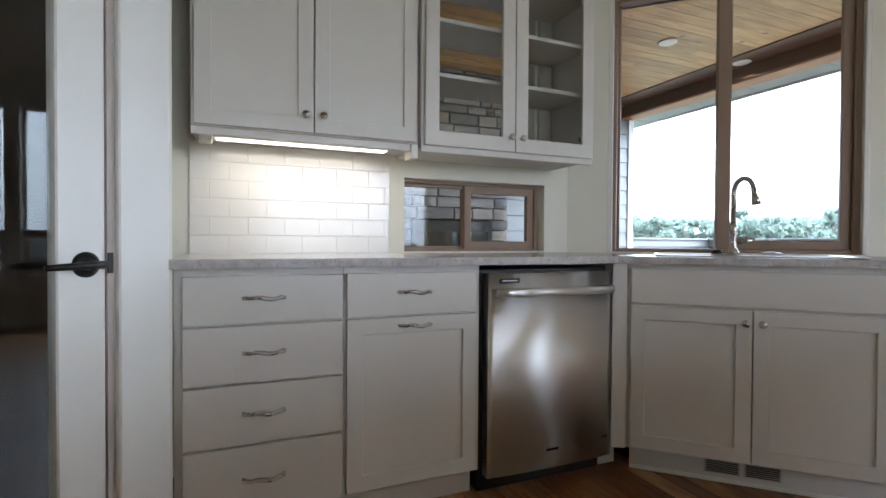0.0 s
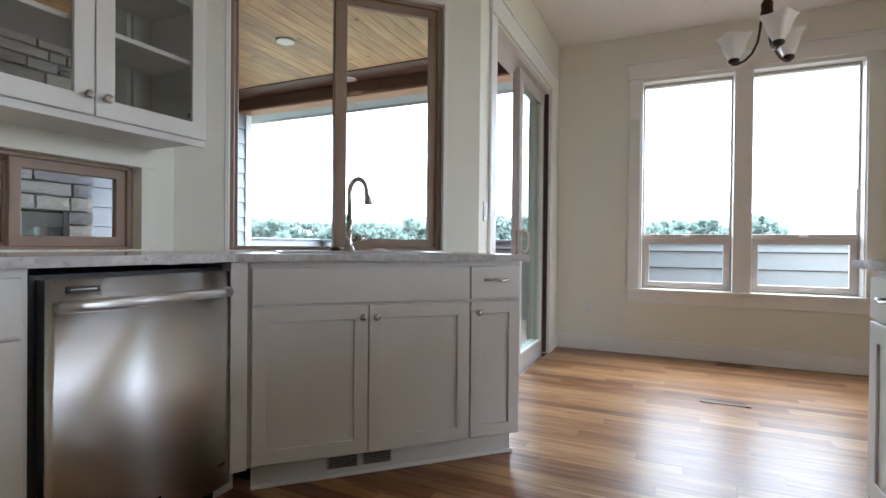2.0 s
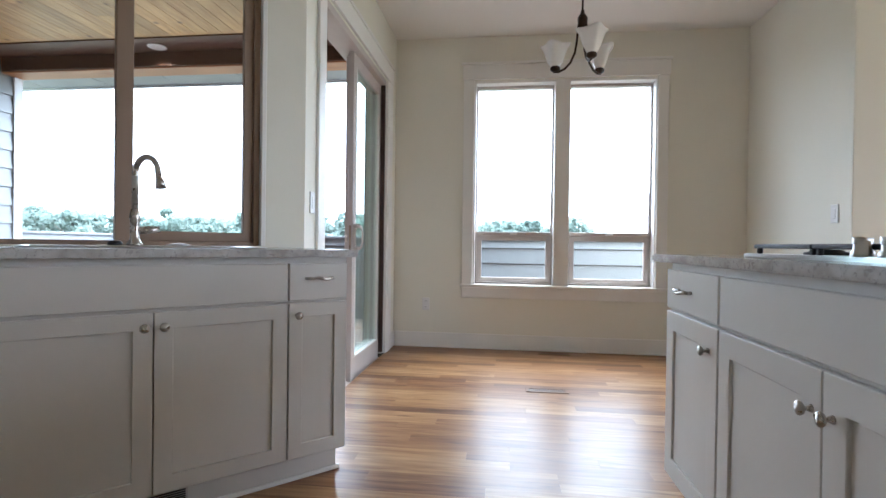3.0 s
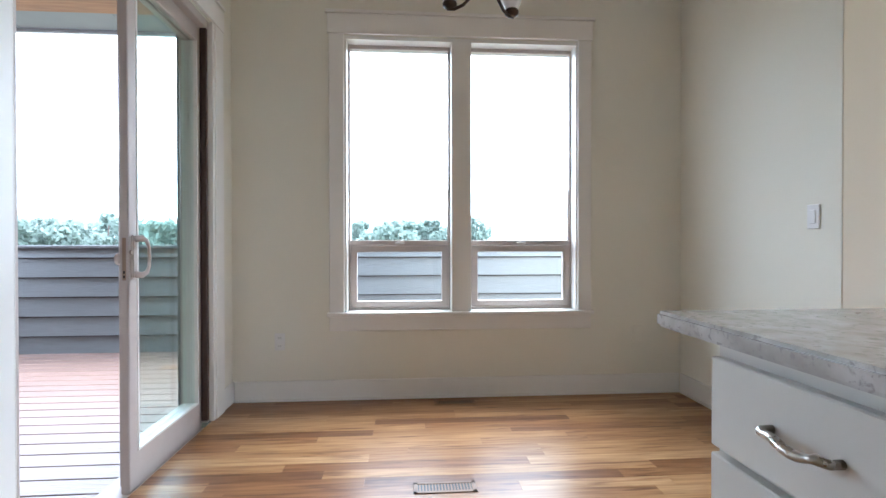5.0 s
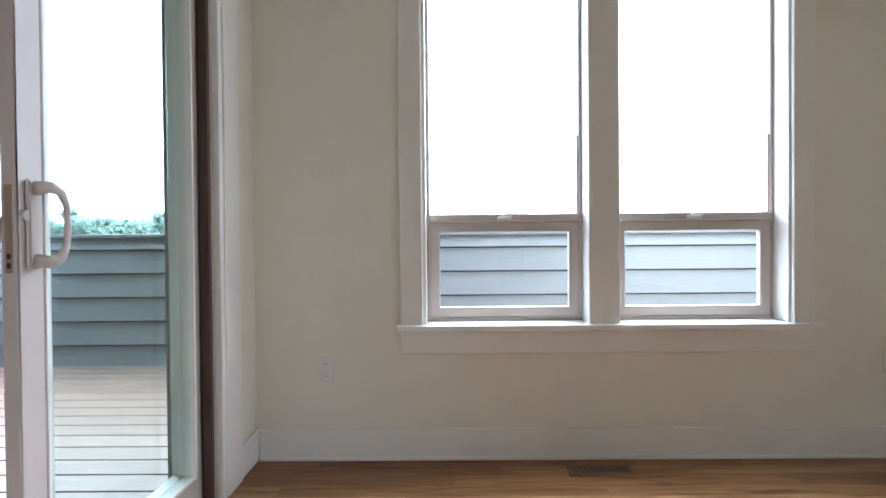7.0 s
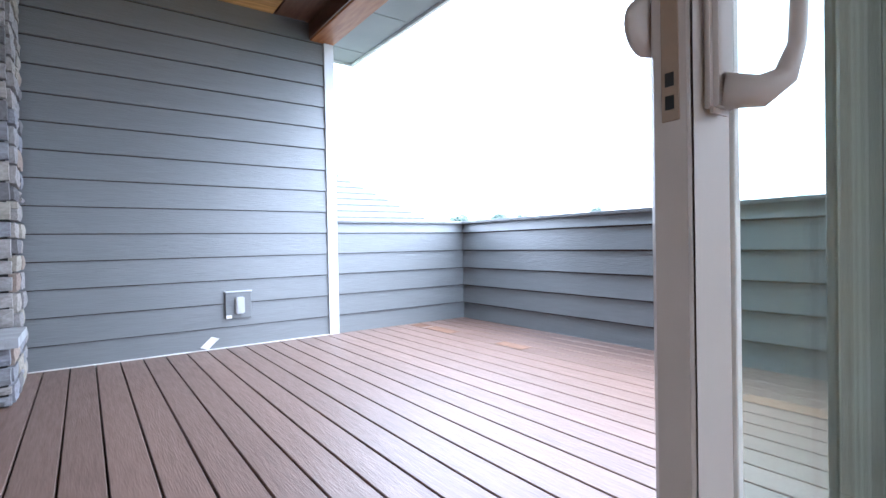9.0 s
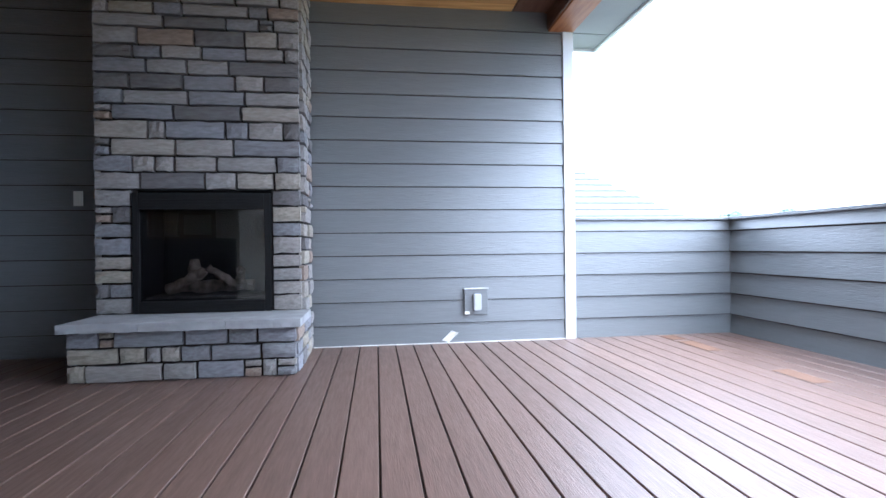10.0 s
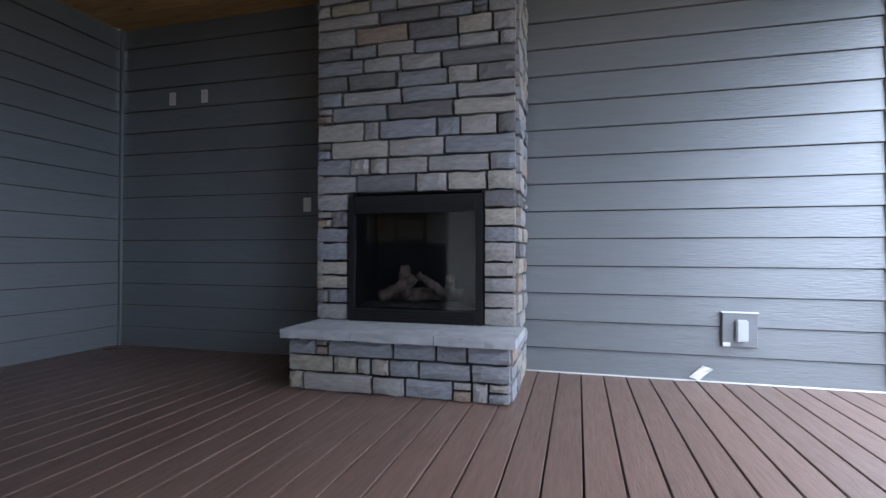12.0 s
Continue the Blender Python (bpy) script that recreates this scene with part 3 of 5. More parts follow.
# low kitchen window and the one behind the glass cabinet
win3 = thing("window_3", pose(0, YK, 0), "low brown sliding window between counter and cabinet", "window", "", "structure")
part("outer_frame", boxes([(KW0, KW0 + 0.012, 0.06, 0.14, KZ0, KZ1), (KW1 - 0.1, KW1 - 0.075, 0.06, 0.14, KZ0, KZ1), (KW0, KW1 - 0.075, 0.06, 0.14, KZ1 - 0.016, KZ1), (KW0, KW1 - 0.075, 0.06, 0.14, KZ0, KZ0 + 0.012)], 0.002), WOODFR, win3)
sash(win3, "sliding_sash", 1.535, KW1 - 0.1, KZ0 + 0.012, KZ1 - 0.016, 0.075, 0.042, 0.03, WOODFR)
sash(win3, "fixed_sash", KW0 + 0.01, 1.555, KZ0 + 0.006, KZ1 - 0.012, 0.108, 0.02, 0.025, WOODFR)
part("side_return", boxes([(KW1 - 0.074, KW1 + 0.001, 0.0, 0.15, KZ0, KZ1 - 0.001)], 0), PAINT, win3)
win4 = thing("window_4", pose(0, YK, 0), "window seen through the glass-front cabinet", "window", "", "structure")
sash(win4, "fixed_sash", GW0, GW1, GZ0, GZ1, 0.08, 0.03, 0.05, WOODFR)
win5 = thing("window_5", pose(XD, -3.05, 0, 0, 0, -90), "pair of tall living room windows", "window", "", "structure")
for a, b in ((0.0, 0.85), (1.2, 1.93)):
    sash(win5, "fixed_sash", a, b, 0.55, 2.86, 0.08, 0.04, 0.05, VINYL)

# sliding patio door: local x along the wall, y outwards
door = thing("door_1", pose(0, YS, 0), "taupe sliding glass patio door standing open", "sliding door", "", "structure")
part("door_frame", boxes([(SX0, SX0 + 0.04, 0.0, 0.17, 0, SZ), (SX1 - 0.03, SX1, 0.012, 0.17, 0, SZ), (SX0 + 0.04, SX1 - 0.03, 0.0, 0.17, SZ - 0.05, SZ)], 0.004), VINYL, door)
part("threshold", boxes([(SX0, SX1, -0.012, 0.004, -0.05, -0.022), (SX0, SX1, 0.0045, 0.185, -0.09, -0.039)], 0.002), VINYL, door)
part("weatherstrip", boxes([(SX1 - 0.055, SX1 - 0.032, 0.004, 0.04, 0.02, SZ - 0.05)], 0.001), DARKSTRIP, door)
PX0, PX1, TH = 4.293, 5.084, 0.038


def door_panel(name, x0, x1, y, wst, wl=None):
    wl = wl or wst
    p = part(name, ring(x0, x1, -0.038, SZ - 0.05, x0 + wl, x1 - wst, 0.13, SZ - 0.14, y, y + TH, 0.004), VINYL, door)
    part("bead", boxes([(x0 + wl, x0 + wl + 0.01, y - 0.003, y + TH + 0.003, 0.13, SZ - 0.14), (x1 - wst - 0.01, x1 - wst, y - 0.003, y + TH + 0.003, 0.13, SZ - 0.14), (x0 + wl + 0.01, x1 - wst - 0.01, y - 0.003, y + TH + 0.003, 0.13, 0.14)], 0.001), WHITE, p)
    no_shadow(part("pane", boxes([(x0 + wl - 0.005, x1 - wst + 0.005, y + 0.015, y + 0.021, 0.125, SZ - 0.135)], 0), GREENPANE, p))
    return p


slide = door_panel("sliding_panel", PX0, PX1, 0.045, 0.048, 0.071)
door_panel("fixed_panel", PX0 + 0.075, SX1 - 0.032, 0.092, 0.045, 0.06)
bm = bmesh.new()
hx, hz, hy = PX0 + 0.034, 1.026, 0.045
lathe(bm, [(0.0, 0), (0.012, 0), (0.012, 0.01), (0.0, 0.01)], 12, pose(hx - 0.018, hy, hz + 0.02, 90, 0, 0))
part("thumb_latch", bm, VINYL, slide)
part("handle_plate", boxes([(hx - 0.018, hx + 0.018, hy - 0.013, hy - 0.0005, hz - 0.10, hz + 0.10)], 0.005, 2), VINYL, slide)
bm = bmesh.new()
tube(bm, [(hx, hy - 0.01, hz + 0.08), (hx + 0.015, hy - 0.035, hz + 0.084), (hx + 0.028, hy - 0.048, hz + 0.072), (hx + 0.035, hy - 0.054, hz + 0.045), (hx + 0.036, hy - 0.056, hz), (hx + 0.035, hy - 0.054, hz - 0.045), (hx + 0.028, hy - 0.048, hz - 0.072), (hx + 0.015, hy - 0.035, hz - 0.084), (hx, hy - 0.01, hz - 0.08)],
     [0.016, 0.014, 0.010, 0.007, 0.007, 0.007, 0.010, 0.014, 0.016], 10)
part("door_handle", bm, VINYL, slide, "curved D-shaped pull handle", True)
bm = bmesh.new()
lathe(bm, [(0.0, 0), (0.026, 0), (0.028, 0.006), (0.022, 0.014), (0.0, 0.015)], 20, pose(PX0 + 0.012, hy + TH + 0.016, hz - 0.01, 90, 0, 0))
part("outer_latch", bm, VINYL, slide, "rounded outer latch plate", True)
lp = part("lock_plate", boxes([(PX0 - 0.0015, PX0 + 0.002, hy + 0.010, hy + 0.026, hz - 0.105, hz + 0.085)], 0.0005), WOODFR, slide, "brown lock plate in the door edge")
part("lock_slots", boxes([(PX0 - 0.0022, PX0 - 0.0014, hy + 0.014, hy + 0.022, hz - 0.095 + 0.02 * i, hz - 0.083 + 0.02 * i) for i in range(2)], 0), BLACK, lp, "dark slots")
part("casing", boxes([(SX0 - 0.11, SX0 - 0.004, -0.02, -0.001, 0, SZ + 0.01)], 0.003), WHITE, door, "white side casing")
part("casing", boxes([(SX1 + 0.03, SX1 + 0.165, -0.022, -0.001, 0, SZ + 0.01)], 0.003), WHITE, door, "white side casing")
part("jamb_lining", boxes([(SX1 - 0.002, SX1 + 0.028, -0.016, 0.012, 0, SZ + 0.01), (SX0 - 0.003, SX0 + 0.002, -0.018, 0.0, 0, SZ)], 0.002), WHITE, door, "white jamb lining")
part("head_casing", boxes([(SX0 - 0.12, SX1 + 0.175, -0.024, -0.001, SZ + 0.012, SZ + 0.15), (SX0 - 0.13, SX1 + 0.185, -0.032, -0.001, SZ + 0.152, SZ + 0.175)], 0.003), WHITE, door, "white head casing")

# corner pantry door on an angled wall: local x along the wall towards the cabinets, y into the pantry
PAN = pose(0.18, 1.95, 0, 0, 0, 45)
solid("wall_pantry", [(-0.165, 0.03, 0.004, 0.12, 0, ZC), (-1.4, -0.98, 0.004, 0.12, 0, ZC), (-0.98, -0.165, 0.004, 0.12, 2.12, ZC)], PAINT, "cream painted angled pantry wall", bevel=0, m=PAN)
solid("wall_pantry_side", [(0.0, 0.215, 0.06, 0.1, 0, ZC)], PAINT, "cream painted side of the pantry", bevel=0, m=pose(0.19, 1.97, 0, 0, 0, 90))
door2 = thing("door_2", PAN, "white pantry door with a dark glass pane, closed", "door", "", "structure")
part("casing", boxes([(-0.150, 0.002, -0.02, 0.002, 0, 2.14)], 0.004), WHITE, door2, "white side casing")
part("casing", boxes([(-1.10, -0.99, -0.02, 0.002, 0, 2.14)], 0.004), WHITE, door2, "white side casing")
part("head_casing", boxes([(-1.11, 0.004, -0.024, 0.002, 2.142, 2.28)], 0.004), WHITE, door2)
part("stop", boxes([(-0.170, -0.152, 0.0, 0.1, 0, 2.12)], 0), VINYL, door2)
leaf = part("door_leaf", boxes([(-0.292, -0.172, 0.004, 0.044, 0.01, 2.11), (-0.975, -0.86, 0.004, 0.044, 0.01, 2.11), (-0.86, -0.292, 0.004, 0.044, 0.01, 0.26), (-0.86, -0.292, 0.004, 0.044, 1.99, 2.11)], 0.004), WHITE, door2)
part("pane", boxes([(-0.865, -0.288, 0.02, 0.026, 0.25, 2.0)], 0), PANE, leaf, "clear glass in front of the dark pantry")
bm = bmesh.new()
lathe(bm, [(0.0, 0), (0.033, 0), (0.033, 0.008), (0.024, 0.014), (0.014, 0.018), (0.013, 0.045), (0.0, 0.045)], 24, pose(-0.225, 0.004, 0.945, 90, 0, 0))
tube(bm, [(-0.21, -0.045, 0.945), (-0.24, -0.05, 0.945), (-0.29, -0.048, 0.944), (-0.345, -0.044, 0.942)], [0.011, 0.010, 0.009, 0.007], 10)
part("lever_handle", bm, BLACK, leaf, "black lever handle on a round rose", True)
part("strike_plate", boxes([(-0.171, -0.156, -0.004, 0.0, 0.92, 0.975)], 0.001), BLACK, door2, "black strike plate")
# Near-black lining stands in for the shade inside the closed pantry.
solid("pantry_back", [(-1.4, 0.02, 0.9, 0.95, 0, 2.3), (-1.4, -1.36, 0.125, 0.899, 0, 2.3), (-0.02, 0.02, 0.125, 0.899, 0, 2.3), (-1.4, 0.02, 0.125, 0.95, 2.301, 2.33)], GAPSHADE, "pantry interior with its darkness painted in near-black", bevel=0, m=PAN)

# baseboards
solid("baseboard", [(XD - 0.016, XD - 0.001, YR + 0.017, YS - 0.017, 0, 0.14), (4.12, XD - 0.017, YR + 0.001, YR + 0.016, 0, 0.14), (SX1 + 0.167, XD - 0.001, YS - 0.016, YS - 0.001, 0, 0.14),
                    (4.114, 4.129, YR - 0.36, YR + 0.016, 0, 0.14)], WHITE, "white painted baseboard", bevel=0.004)
solid("shoe_moulding", [(XD - 0.028, XD - 0.0165, YR + 0.017, YS - 0.017, 0, 0.016), (4.12, XD - 0.03, YR + 0.0165, YR + 0.027, 0, 0.016)], WHITE, "white quarter-round at the floor", bevel=0.003)


# ---------- cabinets ----------
def pull(parent, x, z, y=0.0, w=0.062):
    bm = bmesh.new()
    pts = [(x - w, y, z), (x - w, y - 0.016, z), (x - w * 0.8, y - 0.024, z + 0.002)]
    n = 9
    pts += [(x - w * 0.7 + 1.4 * w * i / n, y - 0.026 - 0.006 * math.sin(math.pi * i / n), z + 0.0035 * math.sin(2 * math.pi * i / n)) for i in range(n + 1)]
    pts += [(x + w * 0.8, y - 0.024, z + 0.002), (x + w, y - 0.016, z), (x + w, y, z)]
    tube(bm, pts, [0.006, 0.006, 0.007] + [0.0052 + 0.0022 * abs(math.sin(math.pi * i / n)) for i in range(n + 1)] + [0.007, 0.006, 0.006], 8)
    return part("handle", bm, NICKEL, parent, "curved brushed nickel pull", True)


def knob(parent, x, z, y=0.0):
    bm = bmesh.new()
    lathe(bm, [(0.0, 0), (0.009, 0), (0.0075, 0.004), (0.005, 0.010), (0.0055, 0.014), (0.0135, 0.019), (0.0155, 0.024), (0.0135, 0.028), (0.006, 0.031), (0.0, 0.0315)], 20, pose(x, y, z, 90, 0, 0))
    return part("knob", bm, NICKEL, parent, "round brushed nickel knob", True)


def slab(parent, name, x0, x1, z0, z1):
    return part(name, boxes([(x0, x1, -0.02, -0.0005, z0, z1)], 0.0025), CAB, parent)


def shaker(parent, x0, x1, z0, z1, st=0.058, top=None, pane=None):
    top = top or st
    d = part("door", ring(x0, x1, z0, z1, x0 + st, x1 - st, z0 + st, z1 - top, -0.02, -0.0005), CAB, parent)
    if pane:
        no_shadow(part("pane", boxes([(x0 + st - 0.004, x1 - st + 0.004, -0.012, -0.009, z0 + st - 0.004, z1 - top + 0.004)], 0), pane, d, "clear glass pane"))
    else:
        part("panel", boxes([(x0 + st - 0.004, x1 - st + 0.004, -0.011, -0.002, z0 + st - 0.004, z1 - top + 0.004)], 0), CAB, d)
    return d


ZB, ZT, ZCT = 0.125, 0.896, 0.951


def carcass(parent, w, depth=0.60, z0=0.115, z1=0.920, toe=True):
    part("body", boxes([(0, w, 0, depth, z0, z1)], 0.001), CAB, parent)
    if toe:
        part("toe_kick", boxes([(0, w, 0.07, depth, 0, z0 - 0.001)], 0.001), CAB, parent, "recessed toe kick")


FY = 1.99
c1 = thing("drawer_cabinet", pose(0.20, FY, 0), "off-white four-drawer base cabinet with nickel pulls", "cabinet", "base cabinets")
carcass(c1, 0.524, 0.645)
for z0, z1 in ((0.742, ZT), (0.552, 0.735), (0.352, 0.545), (ZB, 0.345)):
    d = slab(c1, "drawer", 0.024, 0.518, z0, z1)
    pull(d, 0.262, (z0 + z1) / 2 + 0.006, -0.02)
c2 = thing("pullout_cabinet", pose(0.7245, FY, 0), "off-white base cabinet with drawer above shaker door", "cabinet", "base cabinets")
carcass(c2, 0.53, 0.645)
d = slab(c2, "drawer", 0.008, 0.510, 0.742, ZT)
pull(d, 0.256, 0.826, -0.02, 0.058)
d = shaker(c2, 0.008, 0.510, ZB, 0.735)
pull(d, 0.256, 0.706, -0.02, 0.058)

dw = thing("dishwasher", pose(1.262, FY - 0.005, 0), "stainless steel dishwasher with curved bar handle", "dishwasher")
part("body", boxes([(0.0, 0.629, 0.02, 0.6, 0.105, 0.90)], 0.002), BLACK, dw, "black dishwasher tub")
part("toe_panel", boxes([(0.012, 0.625, 0.055, 0.5, 0.0, 0.10)], 0.002), BLACK, dw, "black recessed toe panel")
bm = bmesh.new()
bow = [(0.018 + 0.612 * i / 24, -0.035 + 0.012 * abs(i / 12 - 1) ** 2.2) for i in range(25)]
prism(bm, [(0.018, 0.018)] + bow + [(0.63, 0.018)], 0.085, 0.886)
dd = part("door", bm, STEEL, dw)
for p in dd.data.polygons:
    p.use_smooth = p.normal.y < -0.5
bm = bmesh.new()
tube(bm, [(0.04 + 0.565 * i / 10, -0.048 - 0.022 * math.sin(math.pi * i / 10) ** 0.6, 0.812) for i in range(11)], 0.016, 12)
for v in bm.verts:
    v.co.z = 0.812 + (v.co.z - 0.812) * 1.15
part("door_handle", bm, STEEL, dd, "bowed steel bar handle", True)
for a in (0.034, 0.594):
    part("handle_mount", boxes([(a, a + 0.018, -0.062, -0.024, 0.798, 0.826)], 0.003), STEEL, dd)
part("display", boxes([(0.065, 0.155, -0.0325, -0.024, 0.848, 0.866)], 0.001), BLACK, dd, "dark control display")
part("display_line", boxes([(0.075, 0.145, -0.0332, -0.0326, 0.855, 0.859)], 0), PLATE, dd)
part("badge", boxes([(0.285, 0.345, -0.0362, -0.0345, 0.155, 0.166)], 0.001), BLACK, dd, "small dark oval badge")
part("badge", boxes([(0.575, 0.605, -0.0285, -0.022, 0.165, 0.172)], 0.001), BLACK, dd)

# corner filler between dishwasher and sink run
tagged(finish("cabinet_filler", prism(bmesh.new(), [(1.8935, 1.960), (1.945, 1.930), (1.9478, 1.9335), (1.932, 1.952), (1.932, 2.25), (1.8935, 2.25)], 0.115, 0.920), CAB), "off-white filler strip in the cabinet corner", "cabinet filler")
solid("toe_filler", [(1.895, 1.99, 2.05, 2.10, 0, 0.114)], CAB, "off-white toe kick in the cabinet corner", kind="", category="toe kick", bevel=0.001)

SINKP = pose(1.951 + 0.02 * R2, 1.917 + 0.02 * R2, 0, 0, 0, -45)
sc = thing("sink_cabinet", SINKP, "off-white sink base cabinet with two shaker doors", "cabinet", "base cabinets")
part("body", boxes([(-0.03, 1.172, 0, 0.56, 0.115, 0.920)], 0.001), CAB, sc)
part("toe_kick", boxes([(0.0, 1.168, 0.07, 0.5, 0, 0.114)], 0.001), CAB, sc)
part("shoe", boxes([(0.0, 1.18, 0.058, 0.069, 0, 0.018)], 0.003), WHITE, sc)
slab(sc, "false_front", 0.003, 0.914, 0.750, ZT)
d = shaker(sc, 0.003, 0.456, ZB, 0.738)
knob(d, 0.430, 0.690, -0.02)
d = shaker(sc, 0.460, 0.914, ZB, 0.738)
knob(d, 0.488, 0.690, -0.02)
d = slab(sc, "drawer", 0.920, 1.166, 0.750, ZT)
pull(d, 1.043, 0.836, -0.02, 0.055)
d = shaker(sc, 0.920, 1.166, ZB, 0.738, 0.055)
knob(d, 0.952, 0.692, -0.02)
for a in (0.30, 0.448):
    g = part("vent_grille", boxes([(a, a + 0.135, 0.063, 0.0695, 0.035, 0.098)], 0.001), VINYL, sc, "brown toe-kick vent")
    part("slats", boxes([(a + 0.008, a + 0.127, 0.060, 0.0628, 0.042 + 0.008 * i, 0.046 + 0.008 * i) for i in range(7)], 0), BLACK, g)

# countertops
bm = bmesh.new()
fx, fy = 1.951 - 0.028 * R2, 1.917 - 0.028 * R2
ps = [(0.187, FY - 0.055), (fx + (fy - (FY - 0.055)), FY - 0.055)]
ex, ey = fx + 1.205 * R2, fy - 1.205 * R2
ps += [(ex, ey), (ex + 0.655 * R2, ey + 0.655 * R2), (3.284, 1.512), (2.158, YK - 0.002), (0.187, YK - 0.002)]
prism(bm, ps, 0.921, ZCT)
bmesh.ops.bevel(bm, geom=list(bm.edges), offset=0.004, segments=2, affect='EDGES')
ct = tagged(finish("countertop", bm, GRANITE), "speckled grey-white granite countertop around the sink corner", "countertop")

# sink and tap
sk = thing("kitchen_sink", SINKP, "stainless drop-in kitchen sink with low rim", "sink")
part("rim", boxes([(0.10, 0.86, 0.06, 0.085, ZCT + 0.0005, ZCT + 0.007), (0.10, 0.86, 0.455, 0.52, ZCT + 0.0005, ZCT + 0.007), (0.10, 0.125, 0.085, 0.455, ZCT + 0.0005, ZCT + 0.007), (0.835, 0.86, 0.085, 0.455, ZCT + 0.0005, ZCT + 0.007)], 0.003), STEEL, sk)
part("basin", boxes([(0.125, 0.835, 0.085, 0.455, ZCT + 0.0004, ZCT + 0.0015)], 0), STEEL, sk)
tap = thing("kitchen_faucet", SINKP @ Matrix.Translation((0.46, 0.50, ZCT + 0.007)), "brushed nickel gooseneck kitchen faucet", "faucet")
bm = bmesh.new()
lathe(bm, [(0.0, 0), (0.030, 0), (0.030, 0.008), (0.022, 0.016), (0.018, 0.03), (0.018, 0.10), (0.021, 0.11), (0.019, 0.13), (0.014, 0.15), (0.0, 0.152)], 20)
part("base", bm, NICKEL, tap, "", True)
bm = bmesh.new()
pts = [(0, 0, 0.14), (0, 0, 0.27)] + [(0.036 - 0.036 * math.cos(math.pi * i / 10), -0.036 + 0.036 * math.cos(math.pi * i / 10), 0.30 + 0.065 * math.sin(math.pi * i / 10)) for i in range(10)]
pts += [(0.074, -0.074, 0.283), (0.079, -0.079, 0.262), (0.082, -0.082, 0.235)]
tube(bm, pts, [0.013] * 9 + [0.012, 0.012, 0.012, 0.013, 0.018, 0.021], 12)
part("spout", bm, NICKEL, tap, "curved pull-down spout", True)
bm = bmesh.new()
tube(bm, [(0.0, 0, 0.062), (0.05, -0.005, 0.064), (0.09, -0.008, 0.068)], [0.016, 0.016, 0.013], 12)
part("side_lever", bm, NICKEL, tap, "side lever", True)
hc = thing("hole_cover", SINKP @ Matrix.Translation((0.39, 0.49, ZCT + 0.007)), "small black cap behind the sink", "cap")
bm = bmesh.new()
lathe(bm, [(0.0, 0), (0.026, 0), (0.026, 0.01), (0.018, 0.018), (0.0, 0.02)], 16)
part("cap", bm, BLACK, hc, "", True)
st = thing("sink_strainer", SINKP @ Matrix.Translation((0.62, 0.488, ZCT + 0.007)), "chrome strainer resting on the sink rim", "strainer")
bm = bmesh.new()
lathe(bm, [(0.0, 0), (0.045, 0), (0.047, 0.004), (0.02, 0.010), (0.0, 0.012)], 20)
part("disc", bm, STEEL, st, "", True)

# upper cabinets
UY = 2.32
u1 = thing("upper_cabinet", pose(0.225, UY, 0), "off-white upper cabinet with two shaker doors", "cabinet", "upper cabinets")
part("body", boxes([(0.0, 0.895, 0.0, YK - UY - 0.002, 1.435, 2.46)], 0.002), CAB, u1)
d = shaker(u1, 0.012, 0.442, 1.44, 2.45, 0.06)
knob(d, 0.412, 1.508, -0.02)
d = shaker(u1, 0.448, 0.882, 1.44, 2.45, 0.06)
knob(d, 0.480, 1.508, -0.02)
part("light_valance", boxes([(0.0, 0.86, 0.004, 0.022, 1.405, 1.434)], 0.002), CAB, u1)
part("light_bracket", boxes([(0.862, 0.895, 0.0, 0.09, 1.372, 1.4341)], 0.003), WHITE, u1)
part("light_bracket", boxes([(0.02, 0.07, 0.1, 0.16, 1.395, 1.434)], 0.003), WHITE, u1)
sl = thing("strip_light", pose(0.3, UY + 0.1, 1.434), "lit white strip light under the upper cabinet", "light")
part("housing", boxes([(0, 0.72, 0, 0.06, -0.018, 0)], 0.003), PLATE, sl)
part("lens", boxes([(0.01, 0.71, 0.006, 0.054, -0.022, -0.0185)], 0.001), STRIPGLOW, sl)
lamp = bpy.data.lights.new("strip_lamp", 'AREA')
lamp.shape, lamp.size, lamp.size_y, lamp.energy, lamp.color = 'RECTANGLE', 0.69, 0.05, 0.15, (1.0, 0.82, 0.58)
lo = new("strip_lamp", lamp)
lo.parent = sl
lo.location = (0.36, 0.03, -0.026)

GX, GWD = 1.122, 0.925
u2 = thing("glass_cabinet", pose(GX, UY - 0.03, 0), "off-white upper cabinet with two glass doors and shelves", "cabinet", "upper cabinets")
dp = YK - UY + 0.03 - 0.002
for nm, bx in (("side", (0, 0.018, 0, dp, 1.418, 2.46)), ("side", (GWD - 0.018, GWD, 0, dp, 1.418, 2.46)), ("bottom", (0.018, GWD - 0.018, 0, dp, 1.418, 1.44)), ("top", (0.018, GWD - 0.018, 0, dp, 2.44, 2.46)),
               ("back_stile", (GWD - 0.10, GWD - 0.018, dp - 0.02, dp, 1.44, 2.44)), ("back_stile", (0.018, 0.06, dp - 0.02, dp, 1.44, 2.44))):
    part(nm, boxes([bx], 0.002), CABIN, u2)
part("face_rail", boxes([(0, GWD, -0.0004, 0.018, 1.40, 1.44), (GWD - 0.04, GWD, -0.0003, 0.018, 1.44, 2.46)], 0.002), CAB, u2)
for z in (1.745, 1.99, 2.23):
    part("shelf", boxes([(0.019, GWD - 0.019, 0.03, dp - 0.03, z, z + 0.019)], 0.002), CABIN, u2)
d = shaker(u2, 0.012, GWD / 2 - 0.002, 1.428, 2.45, 0.066, pane=PANE)
knob(d, GWD / 2 - 0.03, 1.492, -0.02)
